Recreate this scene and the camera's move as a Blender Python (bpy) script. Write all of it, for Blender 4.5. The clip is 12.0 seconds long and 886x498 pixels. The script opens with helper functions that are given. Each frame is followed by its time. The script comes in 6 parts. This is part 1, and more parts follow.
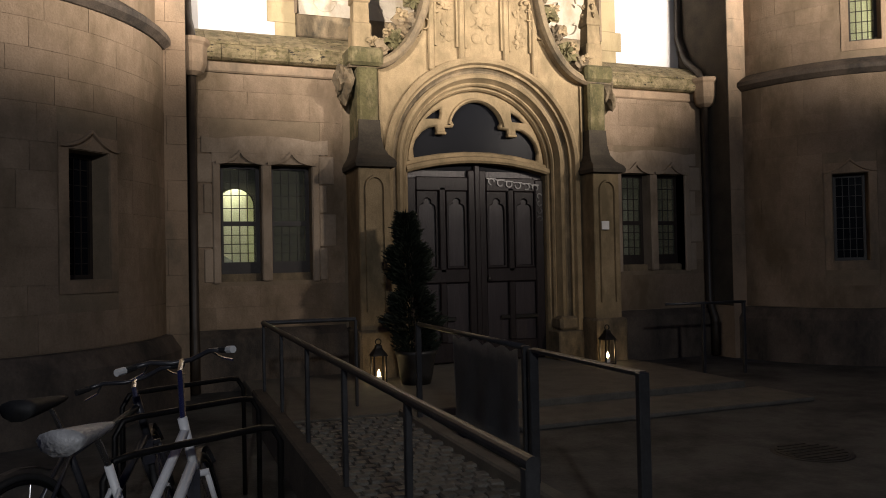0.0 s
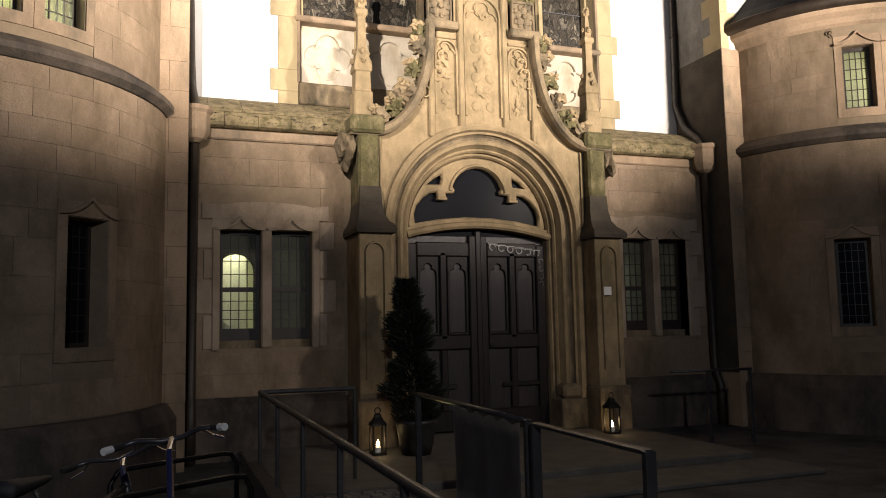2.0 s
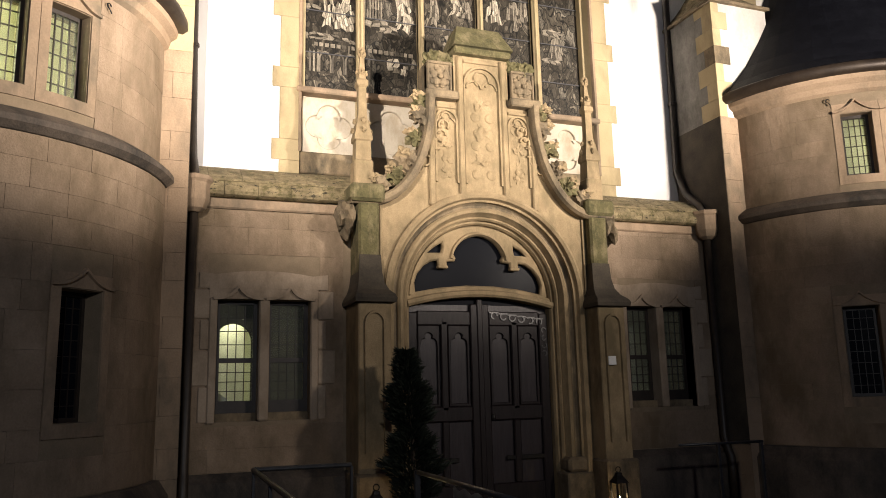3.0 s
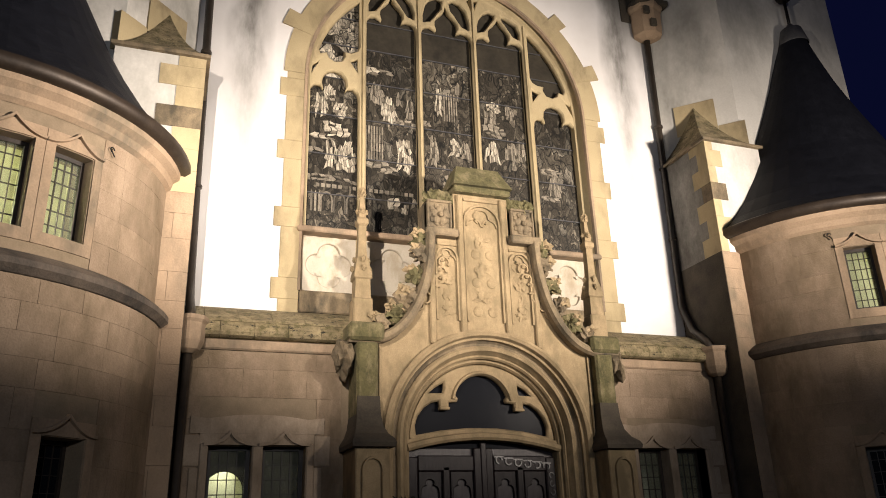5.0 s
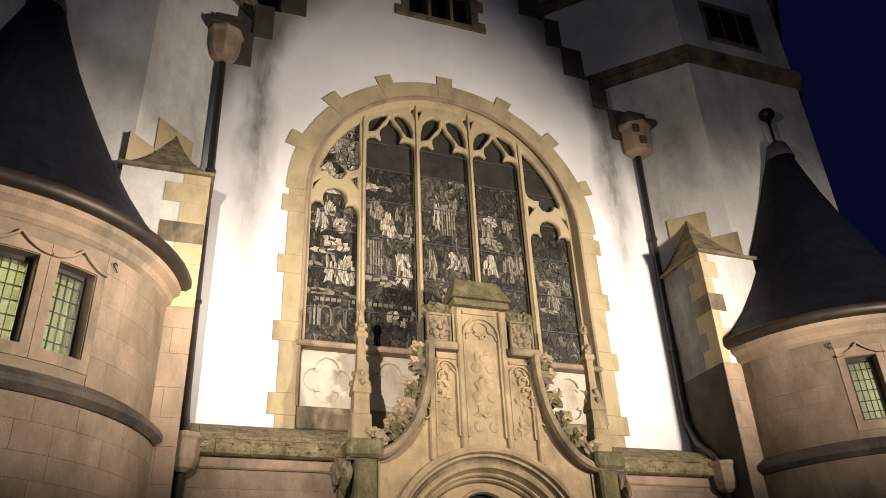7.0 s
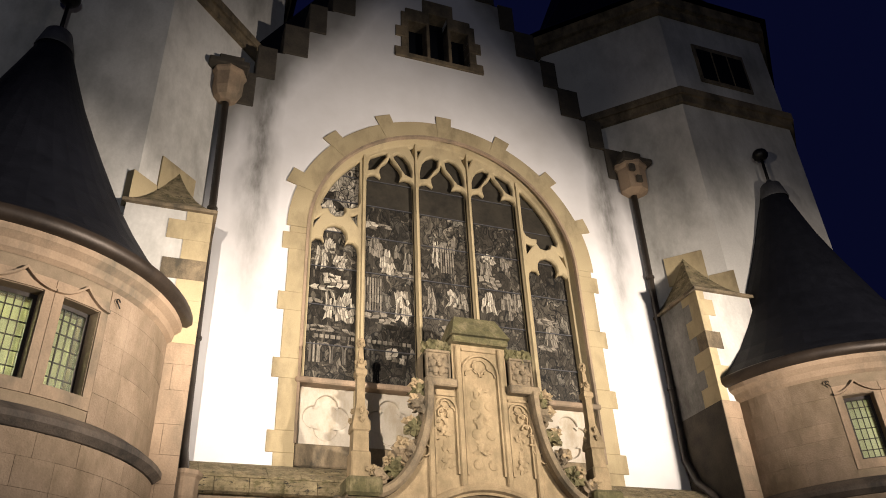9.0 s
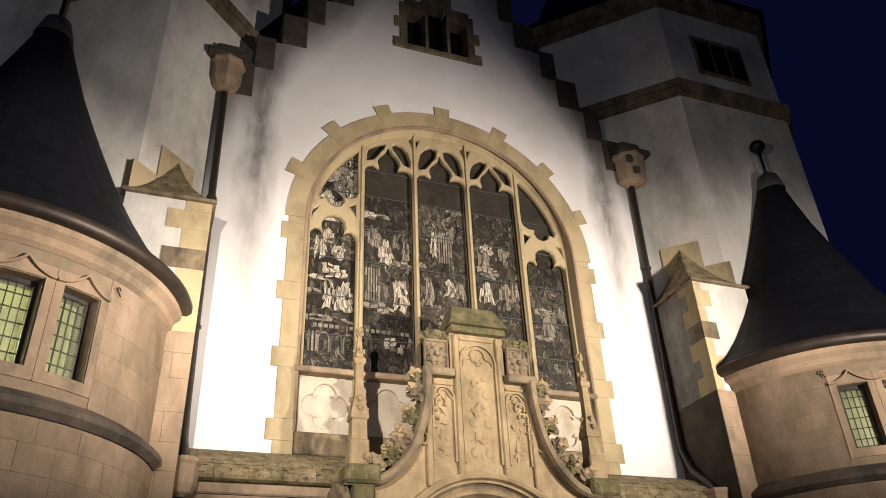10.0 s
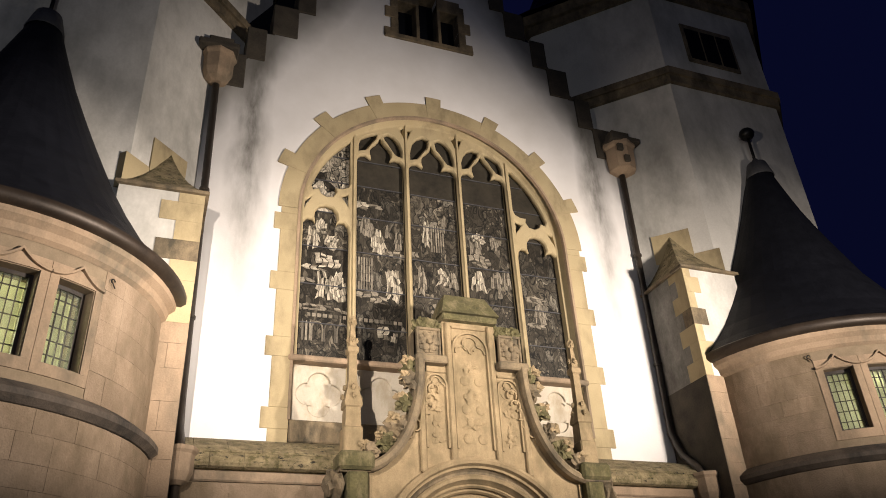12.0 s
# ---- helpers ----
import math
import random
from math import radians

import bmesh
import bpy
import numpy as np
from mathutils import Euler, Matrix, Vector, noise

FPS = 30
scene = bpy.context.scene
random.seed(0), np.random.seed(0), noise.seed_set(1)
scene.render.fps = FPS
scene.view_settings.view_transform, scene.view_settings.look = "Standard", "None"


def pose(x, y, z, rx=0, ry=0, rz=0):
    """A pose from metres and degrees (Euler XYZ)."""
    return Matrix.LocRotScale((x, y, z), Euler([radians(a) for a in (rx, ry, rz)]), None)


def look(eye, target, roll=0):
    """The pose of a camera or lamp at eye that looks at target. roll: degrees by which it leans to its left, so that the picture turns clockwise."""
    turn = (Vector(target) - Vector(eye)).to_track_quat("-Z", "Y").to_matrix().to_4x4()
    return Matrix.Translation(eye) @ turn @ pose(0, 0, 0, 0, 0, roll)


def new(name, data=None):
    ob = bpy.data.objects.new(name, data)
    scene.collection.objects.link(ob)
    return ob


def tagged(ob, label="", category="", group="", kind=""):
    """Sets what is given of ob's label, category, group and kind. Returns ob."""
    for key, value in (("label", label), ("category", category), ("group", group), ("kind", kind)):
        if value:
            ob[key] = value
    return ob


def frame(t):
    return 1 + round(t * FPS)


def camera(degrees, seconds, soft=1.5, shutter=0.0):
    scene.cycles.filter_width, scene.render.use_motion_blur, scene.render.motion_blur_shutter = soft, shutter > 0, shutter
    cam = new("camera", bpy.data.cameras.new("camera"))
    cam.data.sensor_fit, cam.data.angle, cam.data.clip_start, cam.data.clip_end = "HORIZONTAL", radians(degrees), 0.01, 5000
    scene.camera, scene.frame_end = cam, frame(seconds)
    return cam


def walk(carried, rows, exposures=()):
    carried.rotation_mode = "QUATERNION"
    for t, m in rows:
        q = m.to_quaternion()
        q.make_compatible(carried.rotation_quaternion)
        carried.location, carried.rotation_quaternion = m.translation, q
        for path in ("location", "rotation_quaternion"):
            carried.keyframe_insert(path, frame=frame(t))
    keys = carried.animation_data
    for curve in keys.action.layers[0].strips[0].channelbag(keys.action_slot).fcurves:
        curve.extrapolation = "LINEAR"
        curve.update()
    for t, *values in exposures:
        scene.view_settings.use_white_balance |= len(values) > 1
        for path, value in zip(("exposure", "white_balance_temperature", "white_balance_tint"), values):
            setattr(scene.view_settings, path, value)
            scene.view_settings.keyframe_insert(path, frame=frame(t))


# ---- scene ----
cam = camera(59.92, 12.0, 0.95)
# seconds, x, y, z, yaw, pitch, roll
PATH = [
    (0.0, -4.285, -10.681, 1.557, -20.34, 0.98, 1.18),
    (0.5, -4.280, -10.680, 1.559, -20.31, 1.23, 1.17),
    (1.0, -4.268, -10.664, 1.560, -20.29, 2.14, 1.16),
    (1.5, -4.265, -10.651, 1.592, -20.32, 3.51, 1.15),
    (2.0, -4.248, -10.621, 1.611, -20.30, 5.60, 1.17),
    (2.5, -4.221, -10.571, 1.656, -20.29, 7.93, 1.31),
    (3.0, -4.176, -10.516, 1.678, -20.18, 10.43, 1.35),
    (5.0, -4.063, -10.349, 1.753, -20.14, 20.56, 1.89),
    (5.5, -4.064, -10.331, 1.762, -20.27, 22.99, 2.17),
    (6.0, -4.076, -10.324, 1.762, -20.44, 25.14, 2.39),
    (6.5, -4.094, -10.339, 1.750, -20.61, 27.11, 2.48),
    (7.0, -4.105, -10.357, 1.737, -20.78, 28.97, 2.60),
    (7.5, -4.123, -10.380, 1.724, -20.95, 30.65, 2.63),
    (9.5, -4.197, -10.427, 1.664, -21.35, 31.80, 2.71),
    (10.0, -4.210, -10.450, 1.637, -21.48, 31.12, 2.66),
    (10.5, -4.231, -10.495, 1.607, -21.71, 30.68, 2.79),
    (11.0, -4.229, -10.535, 1.586, -21.83, 30.50, 2.91),
    (11.5, -4.203, -10.557, 1.579, -21.80, 30.39, 3.12),
    (12.0, -4.196, -10.557, 1.576, -21.85, 30.31, 3.32),
]
walk(cam, [(t, pose(x, y, z, 0, 0, yaw) @ pose(0, 0, 0, 90 + pitch, 0, 0) @ pose(0, 0, 0, 0, 0, -roll)) for t, x, y, z, yaw, pitch, roll in PATH],
     exposures=[(0.0, 0.2), (1.5, 0.2), (3.2, 0.12), (5.0, -0.05), (6.5, -0.18), (12.0, -0.2)])

# ---- night sky, floodlights ----
world = bpy.data.worlds.new("night_sky")
scene.world = world
world.use_nodes = True
wn = world.node_tree
wn.nodes["Background"].inputs[0].default_value = (0.006, 0.008, 0.045, 1)
wn.nodes["Background"].inputs[1].default_value = 0.40



def spot(name, eye, target, watts, cone, blend, radius, colour):
    d = bpy.data.lights.new(name, "SPOT")
    d.energy, d.spot_size, d.spot_blend, d.shadow_soft_size, d.color = watts, radians(cone), blend, radius, colour
    ob = new(name, d)
    ob.matrix_world = look(eye, target)
    return ob


WARM = (1.0, 0.865, 0.745)
spot("floodlight", (5.0, -9.2, 4.6), (0.4, 0, 7.35), 9600, 59, 1.0, 0.2, WARM)
spot("floodlight", (4.2, -9.4, 4.6), (-5.3, -2.2, 6.05), 11600, 31, 1.0, 0.15, WARM)
spot("floodlight", (5.4, -9.2, 4.6), (5.9, -1.2, 6.6), 3600, 52, 1.0, 0.15, WARM)
spot("floodlight", (-5.1, -7.9, 5.3), (-1.7, 0, 6.3), 4600, 52, 1.0, 0.03, WARM)
spot("floodlight", (-5.4, -7.9, 5.3), (6.0, 0.0, 11.0), 1000, 24, 1.0, 0.03, WARM)
spot("floodlight", (2.4, -9.6, 4.6), (-0.9, -0.6, 3.2), 700, 58, 1.0, 0.22, WARM)
street = bpy.data.lights.new("street_lamp_light", "POINT")
street.energy, street.shadow_soft_size, street.color = 800, 0.2, (0.93, 0.95, 1.0)
new("street_lamp_light", street).location = (-5.5, -17.0, 5.0)


# ---- materials ----
def mat(name):
    m = bpy.data.materials.new(name)
    m.use_nodes = True
    nt = m.node_tree
    return m, nt, nt.nodes["Principled BSDF"]


def node(nt, kind, **props):
    n = nt.nodes.new(kind)
    for k, v in props.items():
        if k == "op":
            n.operation = v
        elif k == "blend":
            n.blend_type = v
        elif k == "dt":
            n.data_type = v
    return n


def coords(nt, scale=(1, 1, 1)):
    g = node(nt, "ShaderNodeNewGeometry")
    mp = node(nt, "ShaderNodeMapping")
    mp.inputs["Scale"].default_value = scale
    nt.links.new(g.outputs["Position"], mp.inputs["Vector"])
    return mp.outputs[0]


def tex(nt, scale, detail=4, rough=0.55, stretch=(1, 1, 1)):
    n = node(nt, "ShaderNodeTexNoise")
    n.inputs["Scale"].default_value, n.inputs["Detail"].default_value, n.inputs["Roughness"].default_value = scale, detail, rough
    nt.links.new(coords(nt, stretch), n.inputs["Vector"])
    return n.outputs["Fac"]


def ramp(nt, fac, stops):
    r = node(nt, "ShaderNodeValToRGB")
    e = r.color_ramp.elements
    while len(e) < len(stops):
        e.new(0.5)
    for el, (p, c) in zip(e, stops):
        el.position = p
        el.color = (*c, 1) if len(c) == 3 else c
    nt.links.new(fac, r.inputs[0])
    return r.outputs[0]


def mix(nt, fac, a, b, blend="MIX"):
    m = node(nt, "ShaderNodeMix", dt="RGBA", blend=blend)
    for sock, v in ((0, fac), (6, a), (7, b)):
        if isinstance(v, (int, float)):
            m.inputs[sock].default_value = v
        elif isinstance(v, tuple):
            m.inputs[sock].default_value = (*v, 1)
        else:
            nt.links.new(v, m.inputs[sock])
    return m.outputs[2]


def bump(nt, bsdf, height, strength, dist=0.02):
    b = node(nt, "ShaderNodeBump")
    b.inputs["Strength"].default_value, b.inputs["Distance"].default_value = strength, dist
    nt.links.new(height, b.inputs["Height"])
    nt.links.new(b.outputs[0], bsdf.inputs["Normal"])


def surface(name, dark, light, scale=3.0, rough=0.85, grain=40.0, relief=0.3, stain=None, metal=0.0, vary=0.0, stretch=(1, 1, 1), spec=0.5):
    """Two-scale mottled surface; stain = (colour, amount, scale); vary = brightness change from piece to piece."""
    m, nt, b = mat(name)
    big = tex(nt, scale, 5, 0.6, stretch)
    fine = tex(nt, grain, 3, 0.6, stretch)
    col = ramp(nt, big, [(0.3, dark), (0.7, light)])
    col = mix(nt, 0.35, col, ramp(nt, fine, [(0.3, dark), (0.75, light)]))
    if vary:
        info = node(nt, "ShaderNodeObjectInfo")
        v = ramp(nt, info.outputs["Random"], [(0.0, (1 - vary,) * 3), (1.0, (1.0, 1.0, 1.0))])
        col = mix(nt, 1.0, col, v, "MULTIPLY")
    if stain:
        s = ramp(nt, tex(nt, stain[2], 6, 0.7, (1, 1, 0.5)), [(0.5 - 0.2 * stain[1], (0, 0, 0)), (0.72 - 0.2 * stain[1], (1, 1, 1))])
        col = mix(nt, s, col, stain[0])
    nt.links.new(col, b.inputs["Base Color"])
    b.inputs["Roughness"].default_value, b.inputs["Metallic"].default_value, b.inputs["Specular IOR Level"].default_value = rough, metal, spec
    if relief:
        bump(nt, b, mix(nt, 0.5, big, fine), relief)
    return m


STONE = surface("sandstone", (0.25, 0.178, 0.115), (0.42, 0.306, 0.205), 1.8, 0.9, 45, 0.4, ((0.12, 0.10, 0.07), 0.25, 0.9))
ASHLAR = surface("ashlar_block", (0.235, 0.170, 0.112), (0.41, 0.308, 0.216), 2.2, 0.9, 50, 0.8, ((0.15, 0.11, 0.066), 0.38, 1.1), vary=0.22)
CARVED = surface("carved_sandstone", (0.215, 0.158, 0.086), (0.37, 0.28, 0.162), 5.0, 0.9, 60, 0.5, ((0.15, 0.115, 0.062), 0.32, 2.2))
PALESTONE = surface("limewashed_stone", (0.42, 0.37, 0.295), (0.57, 0.515, 0.42), 2.5, 0.9, 50, 0.2, ((0.34, 0.28, 0.19), 0.15, 2.5))
OLIVE = surface("moss_grown_stone", (0.04, 0.037, 0.014), (0.145, 0.128, 0.056), 5.0, 0.95, 30, 0.9, ((0.22, 0.18, 0.10), 0.1, 6.0))
# Weathered stone; on the ground-floor sills it also carries their shade.
WEATHERED_SHADED = surface("weathered_shaded_stone", (0.12, 0.093, 0.06), (0.31, 0.235, 0.14), 3.0, 0.92, 50, 0.6, ((0.06, 0.05, 0.033), 0.4, 2.0))
def mossy():
    m, nt, b = mat("mossy_stone")
    base = ramp(nt, tex(nt, 6.0, 5, 0.65), [(0.3, (0.14, 0.112, 0.062)), (0.7, (0.36, 0.29, 0.165))])
    moss = ramp(nt, tex(nt, 7.5, 6, 0.8), [(0.48, (0, 0, 0)), (0.62, (0.85, 0.85, 0.85))])
    col = mix(nt, moss, base, ramp(nt, tex(nt, 22, 4, 0.7), [(0.3, (0.05, 0.046, 0.016)), (0.7, (0.135, 0.115, 0.045))]))
    crack = ramp(nt, tex(nt, 7.0, 5, 0.8, (1, 1, 2.2)), [(0.36, (1, 1, 1)), (0.42, (0, 0, 0))])
    col = mix(nt, crack, col, (0.02, 0.018, 0.012))
    nt.links.new(col, b.inputs["Base Color"])
    b.inputs["Roughness"].default_value = 0.95
    bump(nt, b, tex(nt, 14, 6, 0.75), 1.0, 0.03)
    return m


MOSSY = mossy()
DAMP = surface("damp_plinth_stone", (0.065, 0.052, 0.042), (0.17, 0.133, 0.10), 2.0, 0.85, 45, 0.6, ((0.03, 0.026, 0.022), 0.35, 1.4))
CREAM = surface("cream_dressed_stone", (0.34, 0.27, 0.15), (0.46, 0.375, 0.225), 1.2, 0.9, 50, 0.2, ((0.22, 0.175, 0.10), 0.1, 1.5))
DRESSED = surface("dressed_window_stone", (0.29, 0.225, 0.16), (0.45, 0.36, 0.27), 2.0, 0.9, 50, 0.3, ((0.19, 0.145, 0.095), 0.25, 1.5))
MORTAR = surface("mortar", (0.18, 0.138, 0.09), (0.28, 0.215, 0.145), 6.0, 0.95, 60, 0.2)
# Sooty stone; on the pier sides it stands in for their shade.
DARKSTONE = surface("sooty_shaded_stone", (0.028, 0.024, 0.019), (0.085, 0.07, 0.05), 3.0, 0.95, 40, 0.4)
SLATE = surface("slate_roof", (0.005, 0.0055, 0.008), (0.012, 0.013, 0.018), 6.0, 0.6, 40, 0.4, spec=0.12)
LEADGUTTER = surface("brown_gutter", (0.022, 0.016, 0.012), (0.06, 0.044, 0.032), 4.0, 0.5, 40, 0.1, metal=0.4)
PIPE = surface("brown_pipe", (0.02, 0.016, 0.012), (0.05, 0.038, 0.028), 6.0, 0.5, 60, 0.1)
OAK = surface("dark_oak", (0.008, 0.006, 0.0065), (0.022, 0.016, 0.017), 6.0, 0.42, 30, 0.35, stretch=(6, 6, 0.6), spec=0.25)
# Lighter purplish copy of the oak, with the panels' sheen in its colour.
OAKPANEL = surface("oak_panel_sheen", (0.014, 0.011, 0.013), (0.04, 0.032, 0.036), 6.0, 0.38, 30, 0.35, stretch=(6, 6, 0.5), spec=0.4)
GRIMY_SHADED = surface("grimy_shaded_render", (0.13, 0.125, 0.115), (0.30, 0.29, 0.265), 1.4, 0.92, 30, 0.2, ((0.08, 0.075, 0.065), 0.45, 1.2))
LEAD = surface("grey_lead_sheet", (0.05, 0.05, 0.055), (0.11, 0.11, 0.115), 5.0, 0.6, 40, 0.2, metal=0.3)
IRON = surface("wrought_iron", (0.01, 0.01, 0.01), (0.03, 0.028, 0.026), 12.0, 0.45, 60, 0.2, metal=0.7)
STEEL = surface("painted_steel", (0.05, 0.05, 0.052), (0.10, 0.10, 0.10), 9.0, 0.38, 80, 0.1, metal=0.6)
WINFRAME = surface("dark_window_frame", (0.015, 0.012, 0.010), (0.04, 0.03, 0.024), 9.0, 0.5, 60, 0.15)
TARP = surface("grey_tarpaulin", (0.09, 0.095, 0.10), (0.15, 0.155, 0.16), 5.0, 0.6, 60, 0.15)
PAVING = surface("dark_paving", (0.05, 0.05, 0.047), (0.115, 0.112, 0.10), 2.0, 0.85, 30, 0.5, ((0.02, 0.02, 0.018), 0.4, 1.3))
COBBLE = surface("granite_cobble", (0.09, 0.085, 0.07), (0.26, 0.24, 0.20), 9.0, 0.75, 60, 0.4, vary=0.5)
STEPSTONE = surface("step_stone", (0.08, 0.075, 0.06), (0.17, 0.155, 0.125), 4.0, 0.85, 50, 0.3)
NEEDLE = surface("conifer_needles", (0.004, 0.007, 0.0035), (0.011, 0.018, 0.008), 20.0, 0.7, 60, 0.0)
BARK = surface("bark", (0.03, 0.022, 0.015), (0.07, 0.05, 0.035), 12.0, 0.9, 60, 0.5)
POT = surface("glazed_pot", (0.012, 0.012, 0.012), (0.03, 0.028, 0.026), 5.0, 0.5, 40, 0.1)
RUBBER = surface("rubber", (0.012, 0.012, 0.012), (0.025, 0.025, 0.025), 20.0, 0.7, 80, 0.1)
BIKEWHITE = surface("white_frame_paint", (0.72, 0.72, 0.72), (0.86, 0.86, 0.85), 8.0, 0.3, 80, 0.03)
BIKEDARK = surface("dark_frame_paint", (0.02, 0.02, 0.025), (0.05, 0.05, 0.055), 8.0, 0.3, 80, 0.03)
CHROME = surface("brushed_metal", (0.5, 0.5, 0.5), (0.7, 0.7, 0.7), 10.0, 0.25, 80, 0.03, metal=1.0)
PLASTICBAG = surface("saddle_cover", (0.25, 0.25, 0.25), (0.6, 0.6, 0.6), 14.0, 0.4, 40, 0.6)
CASTIRON = surface("cast_iron_cover", (0.015, 0.014, 0.013), (0.035, 0.032, 0.03), 12.0, 0.6, 60, 0.4, metal=0.3)
PLASTER_IN = surface("interior_plaster", (0.58, 0.57, 0.45), (0.72, 0.71, 0.56), 2.0, 0.9, 30, 0.05)
WHITEPLATE = surface("white_plate", (0.6, 0.6, 0.58), (0.8, 0.8, 0.78), 10.0, 0.4, 60, 0.03)


def render_white():
    m, nt, b = mat("white_render")
    base = ramp(nt, tex(nt, 0.8, 6, 0.6), [(0.25, (0.66, 0.635, 0.61)), (0.7, (0.80, 0.78, 0.77))])
    # long dark run-off streaks below the gable shoulders
    sep = node(nt, "ShaderNodeSeparateXYZ")
    geo = node(nt, "ShaderNodeNewGeometry")
    nt.links.new(geo.outputs["Position"], sep.inputs[0])

    def math_(op, a, bb):
        n = node(nt, "ShaderNodeMath", op=op)
        for i, v in enumerate((a, bb)):
            if isinstance(v, (int, float)):
                n.inputs[i].default_value = v
            else:
                nt.links.new(v, n.inputs[i])
        return n.outputs[0]

    ax = math_("ABSOLUTE", sep.outputs["X"], 0)
    wob = math_("MULTIPLY", math_("SUBTRACT", tex(nt, 1.2, 3, 0.6, (1, 1, 0.6)), 0.5), 0.5)
    dist = math_("ABSOLUTE", math_("SUBTRACT", math_("ADD", ax, wob), 3.33), 0)
    band = node(nt, "ShaderNodeMapRange")
    nt.links.new(dist, band.inputs[0])
    band.inputs[1].default_value, band.inputs[2].default_value, band.inputs[3].default_value, band.inputs[4].default_value = 0.04, 0.36, 1.0, 0.0
    up = node(nt, "ShaderNodeMapRange")
    nt.links.new(sep.outputs["Z"], up.inputs[0])
    up.inputs[1].default_value, up.inputs[2].default_value, up.inputs[3].default_value, up.inputs[4].default_value = 6.4, 9.6, 0.0, 1.0
    streak = ramp(nt, tex(nt, 2.6, 6, 0.65, (1.6, 1.6, 0.45)), [(0.3, (0.35, 0.35, 0.35)), (0.65, (1, 1, 1))])
    amount = math_("MULTIPLY", math_("MULTIPLY", band.outputs[0], up.outputs[0]), streak)
    amount = math_("MULTIPLY", amount, 0.95)
    # soot on the gable rake
    rake = node(nt, "ShaderNodeMapRange")
    nt.links.new(math_("ADD", math_("ADD", math_("MULTIPLY", ax, 1.63), sep.outputs["Z"]), math_("MULTIPLY", wob, 2.0)), rake.inputs[0])
    rake.inputs[1].default_value, rake.inputs[2].default_value, rake.inputs[3].default_value, rake.inputs[4].default_value = 16.0, 17.1, 0.0, 0.8
    col = mix(nt, amount, base, (0.10, 0.095, 0.08))
    col = mix(nt, rake.outputs[0], col, (0.12, 0.115, 0.10))
    nt.links.new(col, b.inputs["Base Color"])
    b.inputs["Roughness"].default_value = 0.92
    bump(nt, b, tex(nt, 30, 4, 0.6), 0.12)
    return m


WHITE = render_white()
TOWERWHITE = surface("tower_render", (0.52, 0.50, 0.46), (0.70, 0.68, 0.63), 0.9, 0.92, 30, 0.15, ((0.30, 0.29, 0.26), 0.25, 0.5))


def glass_dark(name, tint, rough=0.08):
    m, nt, b = mat(name)
    b.inputs["Base Color"].default_value = (*tint, 1)
    b.inputs["Roughness"].default_value = rough
    b.inputs["Specular IOR Level"].default_value = 0.008
    bump(nt, b, tex(nt, 6, 2), 0.08)
    return m


PANE = glass_dark("dark_pane", (0.008, 0.009, 0.012), 0.25)


def clear_glass():
    m, nt, b = mat("leaded_clear_glass")
    b.inputs["Base Color"].default_value = (0.85, 0.9, 0.75, 1)
    b.inputs["Transmission Weight"].default_value = 0.95
    b.inputs["Roughness"].default_value = 0.12
    b.inputs["IOR"].default_value = 1.1
    return m


CLEAR = clear_glass()


